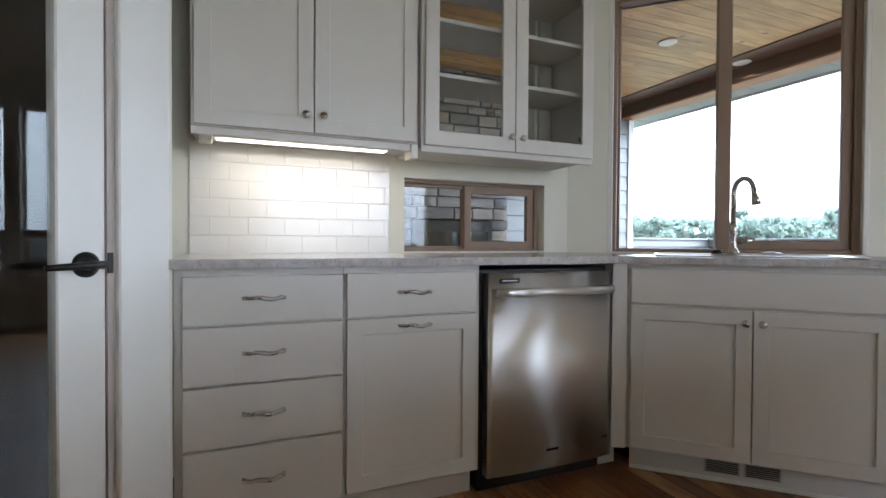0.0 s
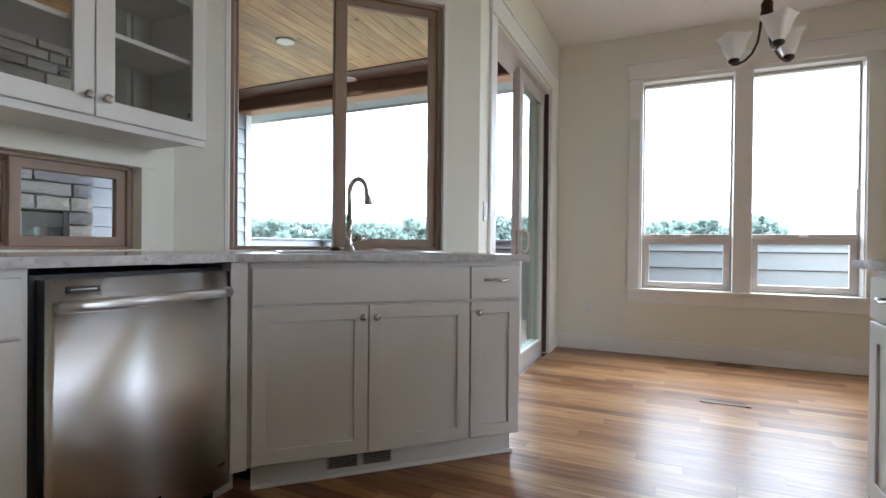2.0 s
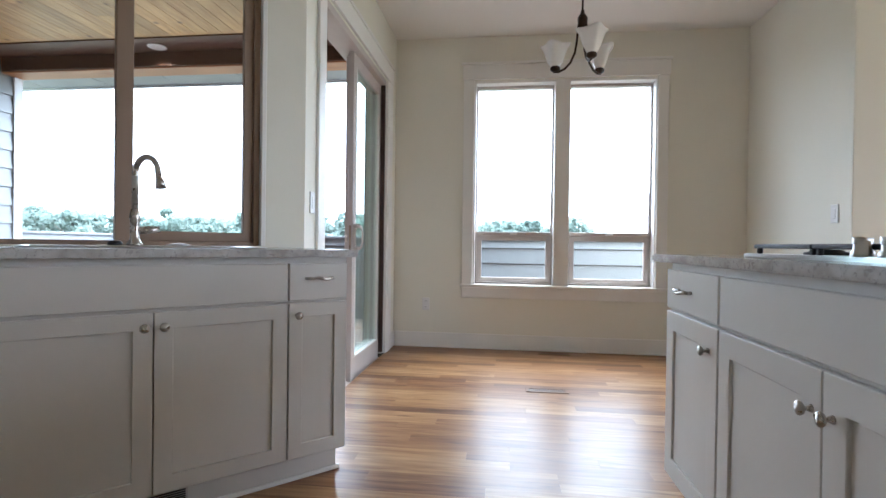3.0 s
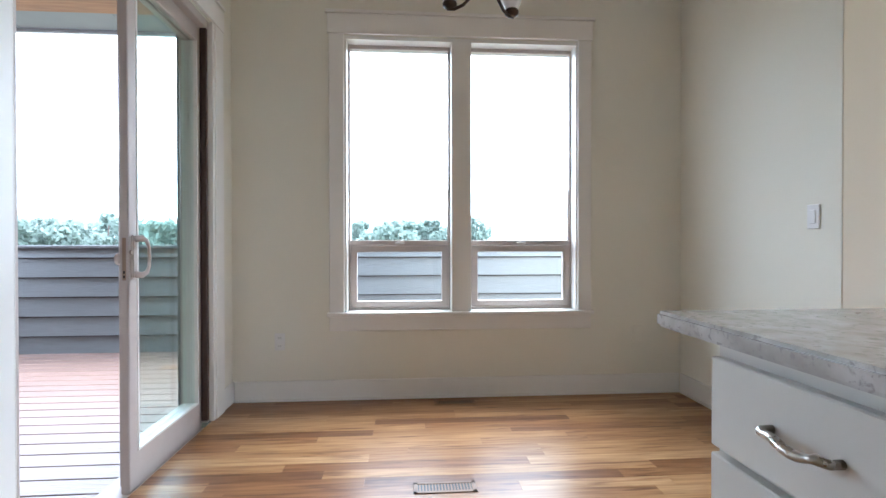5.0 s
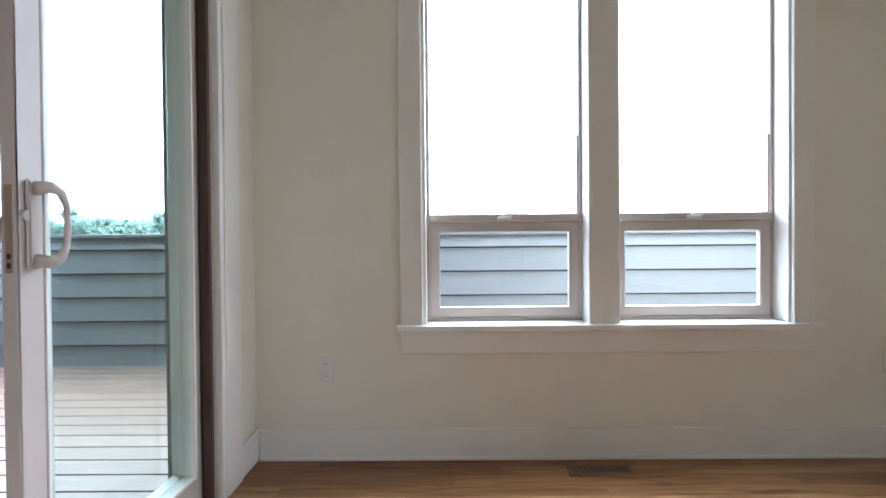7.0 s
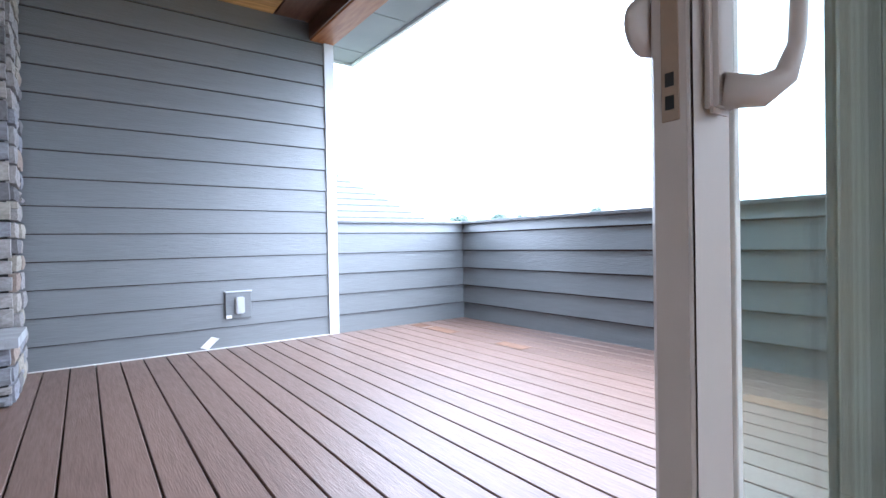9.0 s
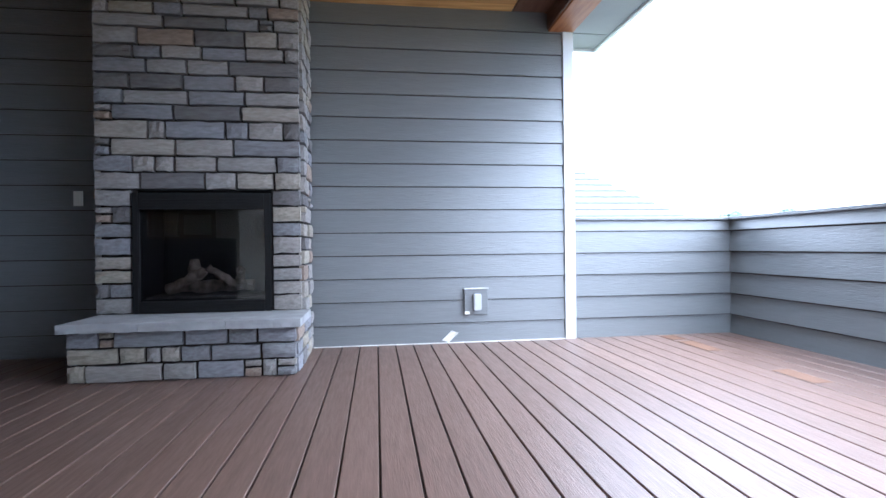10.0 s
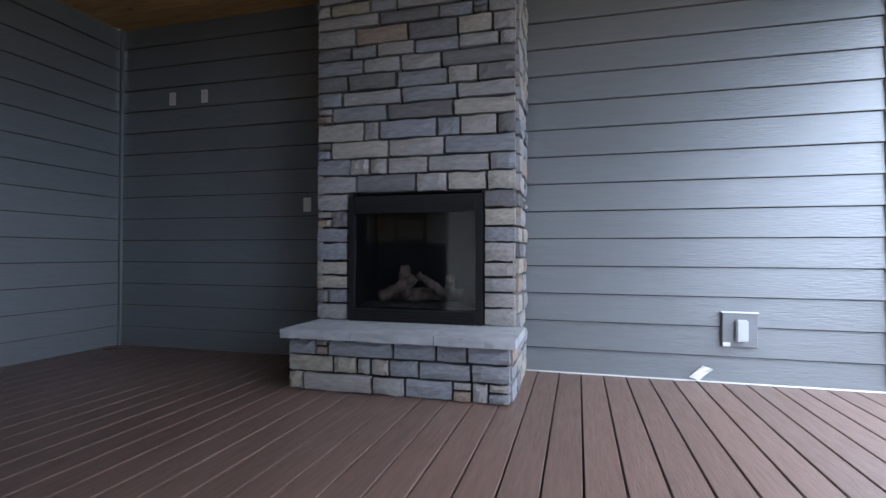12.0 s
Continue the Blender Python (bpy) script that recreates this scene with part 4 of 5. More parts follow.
d = shaker(u2, GWD / 2 + 0.002, GWD - 0.012, 1.428, 2.45, 0.066, pane=PANE)
knob(d, GWD / 2 + 0.032, 1.492, -0.02)
part("bumper", boxes([(GWD - 0.084, GWD - 0.07, -0.004, 0.002, 1.512, 1.532)], 0.002), BLACK, u2)

# island with cooktop: local x runs to -x of the world, y into the island
IS = pose(2.757, -0.204, 0, 0, 0, 180)
i1 = thing("island_cabinet", IS, "off-white island cabinet with drawer and shaker door", "cabinet", "island cabinets")
carcass(i1, 0.468, 0.80)
d = slab(i1, "drawer", 0.008, 0.462, 0.752, ZT)
pull(d, 0.20, 0.826, -0.02, 0.055)
d = shaker(i1, 0.008, 0.462, ZB, 0.740, 0.07)
knob(d, 0.40, 0.664, -0.02)
i2 = thing("cooktop_cabinet", IS @ Matrix.Translation((0.4685, 0, 0)), "off-white island cabinet with two doors under the cooktop", "cabinet", "island cabinets")
carcass(i2, 0.965, 0.80)
slab(i2, "false_front", 0.006, 0.958, 0.752, ZT)
d = shaker(i2, 0.006, 0.480, ZB, 0.740, 0.07)
knob(d, 0.448, 0.655, -0.02)
d = shaker(i2, 0.484, 0.958, ZB, 0.740, 0.07)
knob(d, 0.516, 0.655, -0.02)
i3 = thing("island_cabinet", IS @ Matrix.Translation((1.434, 0, 0)), "off-white island base cabinet with shaker doors", "cabinet", "island cabinets")
carcass(i3, 1.2, 0.80)
slab(i3, "drawer", 0.006, 1.19, 0.752, ZT)
shaker(i3, 0.006, 0.595, ZB, 0.740, 0.07)
shaker(i3, 0.60, 1.19, ZB, 0.740, 0.07)
tagged(finish("island_countertop", boxes([(0.12, 2.895, -1.05, -0.166, 0.921, ZCT)], 0.006, 2), GRANITE), "speckled grey granite island countertop", "countertop")
ck = thing("gas_cooktop", pose(1.95, -0.56, ZCT), "stainless gas cooktop with black cast iron grates", "cooktop")
part("tray", boxes([(-0.455, 0.455, -0.265, 0.265, 0.0005, 0.012)], 0.006, 2), STEEL, ck)
for cx in (-0.29, 0.0, 0.29):
    g = part("grate", boxes([(cx - 0.143, cx + 0.143, -0.24, -0.215, 0.028, 0.040), (cx - 0.143, cx + 0.143, 0.215, 0.24, 0.028, 0.040), (cx - 0.143, cx - 0.120, -0.215, 0.215, 0.028, 0.040), (cx + 0.120, cx + 0.143, -0.215, 0.215, 0.028, 0.040),
                              (cx - 0.008, cx + 0.008, -0.215, 0.215, 0.029, 0.041), (cx - 0.12, cx + 0.12, -0.008, 0.008, 0.029, 0.041), (cx - 0.12, cx + 0.12, -0.122, -0.106, 0.029, 0.041), (cx - 0.12, cx + 0.12, 0.106, 0.122, 0.029, 0.041)]
                     + [(cx + sx * 0.132 - 0.007, cx + sx * 0.132 + 0.007, sy * 0.226 - 0.007, sy * 0.226 + 0.007, 0.012, 0.029) for sx in (-1, 1) for sy in (-1, 1)], 0.003), IRON, ck, "black cast iron grate")
    for cy in ((-0.115, 0.115) if cx else (0.0,)):
        bm = bmesh.new()
        lathe(bm, [(0.0, 0), (0.055, 0), (0.055, 0.006), (0.038, 0.010), (0.038, 0.012), (0.03, 0.015), (0.0, 0.0155)], 20, Matrix.Translation((cx, cy, 0.012)))
        part("burner", bm, IRON, ck, "black burner cap", True)
for i in range(5):
    bm = bmesh.new()
    lathe(bm, [(0.0, 0), (0.022, 0), (0.021, 0.01), (0.017, 0.014), (0.016, 0.034), (0.0, 0.035)], 18, Matrix.Translation((-0.05 - 0.08 * i, 0.248, 0.012)))
    bmesh.ops.create_cube(bm, size=1, matrix=Matrix.Translation((-0.05 - 0.08 * i, 0.248, 0.046)) @ Matrix.Diagonal((0.012, 0.036, 0.014, 1)))
    part("control_knob", bm, STEEL, ck, "steel control knob", True)


# ---------- wall plates and small fittings ----------
def plate(name, m, label, category, rocker=True, w=0.07, h=0.118, material=PLATE):
    t = thing(name, m, label, category)
    part("cover", boxes([(-w / 2, w / 2, -0.007, -0.0005, -h / 2, h / 2)], 0.002), material, t)
    if rocker:
        part("rocker", boxes([(-w * 0.23, w * 0.23, -0.011, -0.0072, -h * 0.28, h * 0.28)], 0.002), material, t)
    elif rocker is not None:
        for s in (-1, 1):
            o = part("socket", boxes([(-0.017, 0.017, -0.010, -0.0072, s * 0.028 - 0.015, s * 0.028 + 0.015)], 0.003), material, t)
            part("slots", boxes([(-0.008, -0.006, -0.0105, -0.0101, s * 0.028 - 0.006, s * 0.028 + 0.005), (0.006, 0.008, -0.0105, -0.0101, s * 0.028 - 0.006, s * 0.028 + 0.005)], 0), BLACK, o)
    return t


plate("wall_outlet", pose(XD, 1.18, 0.41, 0, 0, -90), "white duplex outlet low on the dining wall", "outlet", False)
plate("blank_plate", pose(XD, -1.37, 0.43, 0, 0, -90), "cream blank cover low on the dining wall", "wall plate", None, material=PAINT)
plate("light_switch", pose(4.29, YR, 1.215, 0, 0, 180), "white rocker light switch on the return wall", "switch", w=0.075, h=0.12)
plate("light_switch", pose(3.40, YS, 1.20, 0, 0, 0), "white rocker light switch beside the patio door", "switch")
plate("tv_plate", pose(0.147, YF - 0.001, 2.30), "white cover plate high on the porch wall", "wall plate", False, 0.075, 0.125)
plate("tv_plate", pose(0.512, YF - 0.001, 2.30), "white cover plate high on the porch wall", "wall plate", False, 0.075, 0.125)
plate("fireplace_switch", pose(1.60, YF - 0.001, 1.252), "pale switch plate beside the stone chimney", "switch", w=0.075, h=0.125)
ob = thing("outdoor_outlet", pose(5.0, YF, 0.295), "grey weatherproof outlet on a siding block", "outlet")
part("block", boxes([(-0.112, 0.112, -0.03, 0.01, -0.118, 0.118)], 0.004), SIDING, ob, "grey mounting block")
part("drip_cap", boxes([(-0.118, 0.118, -0.036, 0.0, 0.119, 0.128)], 0.002), EXTRIM, ob)
part("cover", boxes([(-0.03, 0.045, -0.07, -0.031, -0.075, 0.075)], 0.008, 2), GREYPLATE, ob, "pale hinged weather cover")
part("sealant", boxes([(-0.11, -0.06, -0.036, -0.0305, -0.115, -0.085)], 0.004), PLATE, ob, "white sealant smear")
tagged(finish("flashing_strip", boxes([(3.52, XT - 0.106, YF - 0.012, YF - 0.001, ZD, ZD + 0.008)], 0.002), PLATE), "white sealant line where siding meets deck", "sealant")
bm = bmesh.new()
bmesh.ops.create_grid(bm, x_segments=6, y_segments=3, size=0.5)
for v in bm.verts:
    v.co = Vector((v.co.x * 0.07 + 0.5 * v.co.y * 0.12, -0.004 - 0.012 * noise.noise((v.co.x * 3, v.co.y * 3, 1)), v.co.y * 0.11))
fl = finish("loose_flashing", bm, PLATE)
fl.matrix_world = pose(4.755, YF - 0.015, ZD + 0.064, 0, 18, 0)
mod = fl.modifiers.new("thick", 'SOLIDIFY')
mod.thickness = 0.002
tagged(fl, "scrap of white flashing sticking up from the deck", "flashing")
tagged(finish("leaf_litter", boxes([(-0.05, 0.03, -0.02, 0.02, 0, 0.006), (0.0, 0.06, 0.02, 0.05, 0, 0.004)], 0.002), DECKNEW), "dry leaf scraps in the porch corner", "leaves").matrix_world = pose(-0.33, 5.86, ZD, 0, 0, 25)


def register(x, y, w, d, rz, label):
    t = thing("floor_register", pose(x, y, 0.0005, 0, 0, rz), label, "floor vent", "floor registers")
    part("frame", boxes([(-w / 2, w / 2, -d / 2, -d / 2 + 0.018, 0, 0.004), (-w / 2, w / 2, d / 2 - 0.018, d / 2, 0, 0.004), (-w / 2, -w / 2 + 0.02, -d / 2, d / 2, 0, 0.004), (w / 2 - 0.02, w / 2, -d / 2, d / 2, 0, 0.004)], 0.001), WOODREG, t)
    part("backing", boxes([(-w / 2 + 0.01, w / 2 - 0.01, -d / 2 + 0.01, d / 2 - 0.01, 0, 0.001)], 0), BLACK, t)
    n = int((w - 0.04) / 0.014)
    for i in range(n):
        a = -w / 2 + 0.024 + i * 0.014
        part("slat", boxes([(a, a + 0.006, -d / 2 + 0.018, d / 2 - 0.018, 0.001, 0.0035)], 0), WOODREG, t)
    return t


register(5.36, -0.02, 0.28, 0.10, 90, "brown slatted wooden floor register by the dining wall")
register(4.17, 0.14, 0.28, 0.10, 90, "brown slatted wooden floor register in the dining floor")

# backsplash tiles
bs = tagged(finish("backsplash", boxes([(0.20, 1.085, YK - 0.006, YK - 0.001, ZCT, 1.434)], 0), GROUT), "white glazed subway tile backsplash", "backsplash", "", "structure")
tw, th = 0.153, 0.0765
full = None
for r in range(6):
    z0 = ZCT + 0.002 + r * (th + 0.003)
    x = 0.20 - (0.078 if r % 2 else 0)
    while x < 1.085:
        a, b = max(x, 0.201), min(x + tw, 1.084)
        if b - a > 0.02:
            if b - a > tw - 0.001 and full:
                t = bpy.data.objects.new("tile", full.data)
                scene.collection.objects.link(t)
                t.parent = bs
            else:
                t = finish("tile", boxes([(0, b - a, -0.002, 0, 0, min(th, 1.433 - z0))], 0.0008), TILE, bs)
                if b - a > tw - 0.001 and r < 5:
                    full = t
            t.location = (a, YK - 0.0062, z0)
        x += tw + 0.003

# ---------- chandelier ----------
CX, CY, CZ = 4.338, -0.081, 2.43
ch = thing("chandelier", pose(CX, CY, CZ), "dark bronze chandelier with three upward white glass shades", "chandelier")
bm = bmesh.new()
lathe(bm, [(0.0, 0.03), (0.010, 0.03), (0.016, 0.045), (0.034, 0.06), (0.038, 0.075), (0.033, 0.11), (0.036, 0.145), (0.024, 0.165), (0.014, 0.18), (0.012, 0.20), (0.0, 0.202)], 20)
part("hub", bm, BRONZE, ch, "", True)
bm = bmesh.new()
tube(bm, [(0, 0, 0.195), (0, 0, 0.30)], 0.007, 10)
lathe(bm, [(0.0, 0), (0.065, 0), (0.06, -0.012), (0.03, -0.025), (0.0, -0.026)], 24, Matrix.Translation((0, 0, ZC - CZ - 0.001)))
part("stem", bm, BRONZE, ch, "", True)
z, odd = 0.305, False
while z < ZC - CZ - 0.02:
    bm = bmesh.new()
    loop = [((0.011 * math.cos(a) if odd else 0), (0 if odd else 0.011 * math.cos(a)), z + 0.018 * math.sin(a)) for a in [math.tau * k / 14 for k in range(15)]]
    tube(bm, loop, 0.0032, 6, False)
    part("chain_link", bm, BRONZE, ch, "", True)
    z, odd = z + 0.028, not odd
for i in range(3):
    a = radians(71 + 120 * i)
    dx, dy = math.cos(a), math.sin(a)
    bm = bmesh.new()
    pr = [(0.020, 0.10), (0.032, 0.05), (0.038, -0.02), (0.050, -0.09), (0.080, -0.155), (0.120, -0.192), (0.165, -0.207), (0.200, -0.205)]
    tube(bm, [(dx * r, dy * r, z) for r, z in pr], [0.008] * 6 + [0.008, 0.005], 10)
    lathe(bm, [(0.0, 0), (0.018, 0), (0.034, 0.012), (0.036, 0.026), (0.030, 0.036), (0.0, 0.038)], 18, Matrix.Translation((dx * 0.187, dy * 0.187, -0.203)))
    arm = part("arm", bm, BRONZE, ch, "curved bronze arm with cup", True)
    bm = bmesh.new()
    prof = [(0.030, 0.0), (0.040, 0.02), (0.050, 0.05), (0.058, 0.08), (0.068, 0.112), (0.082, 0.135), (0.092, 0.145), (0.087, 0.147), (0.064, 0.114), (0.053, 0.08), (0.045, 0.05), (0.035, 0.022), (0.024, 0.006)]
    seg = 36
    rings = []
    for r, z in prof:
        ring_v = []
        for k in range(seg):
            q = k * math.tau / seg
            square = (abs(math.cos(q)) ** 5 + abs(math.sin(q)) ** 5) ** -0.2
            sr = r * (1 + (square - 1) * min(1, z / 0.05))
            q += a + math.pi / 4
            ring_v.append(bm.verts.new((dx * 0.187 + sr * math.cos(q), dy * 0.187 + sr * math.sin(q), -0.168 + z + 0.05 * (square - 1) * (z / 0.147) ** 4)))
        rings.append(ring_v)
    for p, q in zip(rings, rings[1:]):
        for k in range(seg):
            bm.faces.new((p[k], p[(k + 1) % seg], q[(k + 1) % seg], q[k]))
    bm.faces.new(rings[-1])
    part("shade", bm, MILK, arm, "square flared white glass shade", True)

# ---------- fireplace ----------
FX0, FX1, FYF = 1.98, 3.50, 5.60
BX0, BX1, BZ0, BZ1 = 2.245, 3.275, 0.335, 1.25
HY = 5.13
fp = thing("stone_fireplace", pose(0, 0, ZD), "grey ledge-stone outdoor fireplace with raised hearth", "fireplace")
core = part("core", boxes([(FX0 + 0.03, BX0 + 0.02, FYF + 0.03, YF, 0, ZPC - ZD), (BX1 - 0.02, FX1 - 0.03, FYF + 0.03, YF, 0, ZPC - ZD), (BX0, BX1, FYF + 0.03, YF, BZ1 - ZD + 0.02, ZPC - ZD), (BX0, BX1, FYF + 0.03, YF, 0, BZ0 - ZD)], 0), MORTAR, fp)
hearth = part("hearth_core", boxes([(FX0 + 0.07, FX1 + 0.0, HY + 0.03, FYF + 0.03, 0, 0.345)], 0), MORTAR, fp)


def stone_mesh(seed):
    """A unit stone block with an uneven face towards -y: x and z from 0 to 1, depth from 0 to 1."""
    rnd = random.Random(seed)
    bm = bmesh.new()
    nx, nz = 5, 4
    g = []
    for j in range(nz):
        row = []
        for i in range(nx):
            u, w = i / (nx - 1), j / (nz - 1)
            edge = min(u, 1 - u) < 0.01 or min(w, 1 - w) < 0.01
            d = rnd.uniform(0.12, 0.26) if edge else rnd.uniform(0.0, 0.12)
            jx = rnd.uniform(-0.03, 0.03) if edge else 0
            row.append(bm.verts.new((min(1, max(0, u + (jx if 0 < u < 1 else -0.5 * jx if u == 1 else 0.5 * jx))), d, w + rnd.uniform(-0.05, 0.05) * (1 if edge else 0.5))))
        g.append(row)
    for j in range(nz - 1):
        for i in range(nx - 1):
            bm.faces.new((g[j][i], g[j][i + 1], g[j + 1][i + 1], g[j + 1][i]))
    loop = g[0][:] + [g[j][-1] for j in range(1, nz)] + g[-1][-2::-1] + [g[j][0] for j in range(nz - 2, 0, -1)]
    back = [bm.verts.new((v.co.x, 1.0, v.co.z)) for v in loop]
    n = len(loop)
    for i in range(n):
        bm.faces.new((loop[i], back[i], back[(i + 1) % n], loop[(i + 1) % n]))
    me = bpy.data.meshes.new("stone")
    bmesh.ops.recalc_face_normals(bm, faces=bm.faces)
    bm.to_mesh(me)
    bm.free()
    me.materials.append(STONE)
    return me


STONES = [stone_mesh(s) for s in range(14)]
rs = random.Random(5)


def lay(parent, m, w, z0, z1, holes=(), depth=0.065, lo=0.16, hi=0.52):
    """Courses of stones over a face: local x from 0 to w, z from z0 to z1."""
    z = z0
    while z < z1 - 0.03:
        h = min(rs.uniform(0.098, 0.140), z1 - z)
        if z1 - z - h < 0.05:
            h = z1 - z
        cuts = [(0, w)]
        for a, b, c, d in holes:
            if z + h * 0.5 > c and z + h * 0.5 < d:
                cuts = [(p, q) for s in cuts for p, q in ((s[0], min(s[1], a)), (max(s[0], b), s[1])) if q - p > 0.02]
        for p, q in cuts:
            x = p
            while x < q - 0.01:
                ln = rs.uniform(lo, hi) if rs.random() > 0.25 else rs.uniform(0.09, 0.16)
                if q - x - ln < 0.08:
                    ln = q - x
                rows = [(z, h)] if ln > 0.14 or rs.random() > 0.3 else [(z, h * 0.55), (z + h * 0.55, h * 0.45)]
                for zz, hh in rows:
                    ob = bpy.data.objects.new("stone", rs.choice(STONES))
                    scene.collection.objects.link(ob)
                    ob.parent = parent
                    gp = 0.009
                    ob.matrix_local = m @ Matrix.Translation((x + gp, rs.uniform(-0.008, 0.010), zz + gp)) @ Matrix.Diagonal((ln - 2 * gp, depth, hh - 2 * gp, 1))
                x += ln
        z += h


lay(core, pose(FX0, FYF - 0.03, 0), FX1 - FX0, BZ0 - ZD - 0.012, ZPC - ZD, holes=[(BX0 - FX0, BX1 - FX0, BZ0 - ZD, BZ1 - ZD)])
lay(core, pose(FX1 + 0.03, FYF + 0.03, 0, 0, 0, 90), YF - FYF - 0.04, 0.37, ZPC - ZD, lo=0.16, hi=0.34)
lay(core, pose(FX0 - 0.03, YF - 0.01, 0, 0, 0, -90), YF - FYF - 0.04, 0.0, ZPC - ZD, lo=0.2, hi=0.5)
lay(hearth, pose(FX0 + 0.045, HY - 0.01, 0), FX1 - FX0 - 0.02, 0.0, 0.345)
lay(hearth, pose(FX1 + 0.035, HY + 0.055, 0, 0, 0, 90), YF - HY - 0.06, 0.0, 0.345, lo=0.16, hi=0.34)
lay(hearth, pose(FX0 + 0.035, FYF + 0.02, 0, 0, 0, -90), FYF - HY + 0.01, 0.0, 0.345, lo=0.2, hi=0.45)
x = FX0 + 0.02
for w in (0.50, 0.56, 0.50):
    bm = boxes([(x + 0.002, x + w - 0.002, HY - 0.055, FYF + 0.02, 0.347, 0.405)], 0)
    bmesh.ops.subdivide_edges(bm, edges=list(bm.edges), cuts=7, use_grid_fill=True)
    for v in bm.verts:
        if v.co.y < HY + 0.02 or v.co.x > FX1 + 0.0:
            q = noise.noise(v.co * 22) * 0.012
            v.co.y += q
            v.co.z += noise.noise(v.co * 30 + Vector((5, 0, 0))) * 0.004
    part("hearth_slab", bm, SLAB, fp, "rough-edged grey hearth slab")
    x += w
ib = part("firebox", boxes([(BX0 + 0.02, BX0 + 0.05, FYF + 0.02, YF - 0.02, BZ0 - ZD, BZ1 - ZD), (BX1 - 0.05, BX1 - 0.02, FYF + 0.02, YF - 0.02, BZ0 - ZD, BZ1 - ZD), (BX0 + 0.05, BX1 - 0.05, YF - 0.06, YF - 0.02, BZ0 - ZD, BZ1 - ZD),
                           (BX0 + 0.05, BX1 - 0.05, FYF + 0.02, YF - 0.02, BZ0 - ZD, BZ0 - ZD + 0.09), (BX0 + 0.05, BX1 - 0.05, FYF + 0.02, YF - 0.02, BZ1 - ZD - 0.05, BZ1 - ZD)], 0.002), FIREBLACK, fp, "black metal firebox")
for bx in [(BX0 + 0.005, BX0 + 0.055, FYF - 0.03, FYF + 0.02, 0.407, BZ1 - ZD - 0.002), (BX1 - 0.055, BX1 - 0.005, FYF - 0.03, FYF + 0.02, 0.407, BZ1 - ZD - 0.002), (BX0 + 0.055, BX1 - 0.055, FYF - 0.03, FYF + 0.02, BZ1 - ZD - 0.13, BZ1 - ZD - 0.002),
                        (BX0 + 0.055, BX1 - 0.055, FYF - 0.03, FYF + 0.02, 0.407, 0.50)]:
    part("surround_rail", boxes([bx], 0.006, 2), FIREBLACK, ib, "black metal surround")
for z in [0.425 + 0.02 * i for i in range(3)] + [BZ1 - ZD - 0.10 + 0.022 * i for i in range(3)]:
    part("louvre", boxes([(BX0 + 0.08, BX1 - 0.08, FYF - 0.036, FYF - 0.031, z, z + 0.009)], 0.001), FIREBLACK, ib)
part("glass_front", boxes([(BX0 + 0.05, BX1 - 0.05, FYF - 0.004, FYF + 0.002, 0.495, BZ1 - ZD - 0.125)], 0), FIREGLASS, ib, "dark reflective glass front")
part("ember_bed", boxes([(BX0 + 0.06, BX1 - 0.06, FYF + 0.06, YF - 0.08, 0.5, 0.53)], 0.01), EMBER, ib)


def log(a, b, r, seed):
    bm = bmesh.new()
    a, b = Vector(a), Vector(b)
    pts = [a.lerp(b, i / 8) + Vector((0, 0.006 * math.sin(i * 1.7 + seed), 0.008 * math.sin(i * 2.3 + seed))) for i in range(9)]
    tube(bm, pts, [r * (0.86 + 0.14 * math.sin(i * 1.1 + seed) + 0.1 * (i % 3 == 0)) for i in range(9)], 9)
    part("log", bm, LOG, ib, "charred ceramic log", True)


lz = 0.53
log((2.42, 5.80, lz + 0.04), (2.72, 5.72, lz + 0.19), 0.045, 1)
log((2.60, 5.86, lz + 0.05), (2.62, 5.80, lz + 0.27), 0.05, 2)
log((2.74, 5.74, lz + 0.22), (2.95, 5.84, lz + 0.06), 0.035, 3)
log((2.40, 5.90, lz + 0.05), (3.05, 5.92, lz + 0.06), 0.055, 4)
log((2.95, 5.88, lz + 0.05), (2.98, 5.80, lz + 0.20), 0.04, 5)

# ---------- distance ----------
gr = tagged(finish("ground", boxes([(-250, 350, -250, 350, -4.2, -4.0)], 0), GRASS), "distant green ground below the deck", "ground", "", "structure")


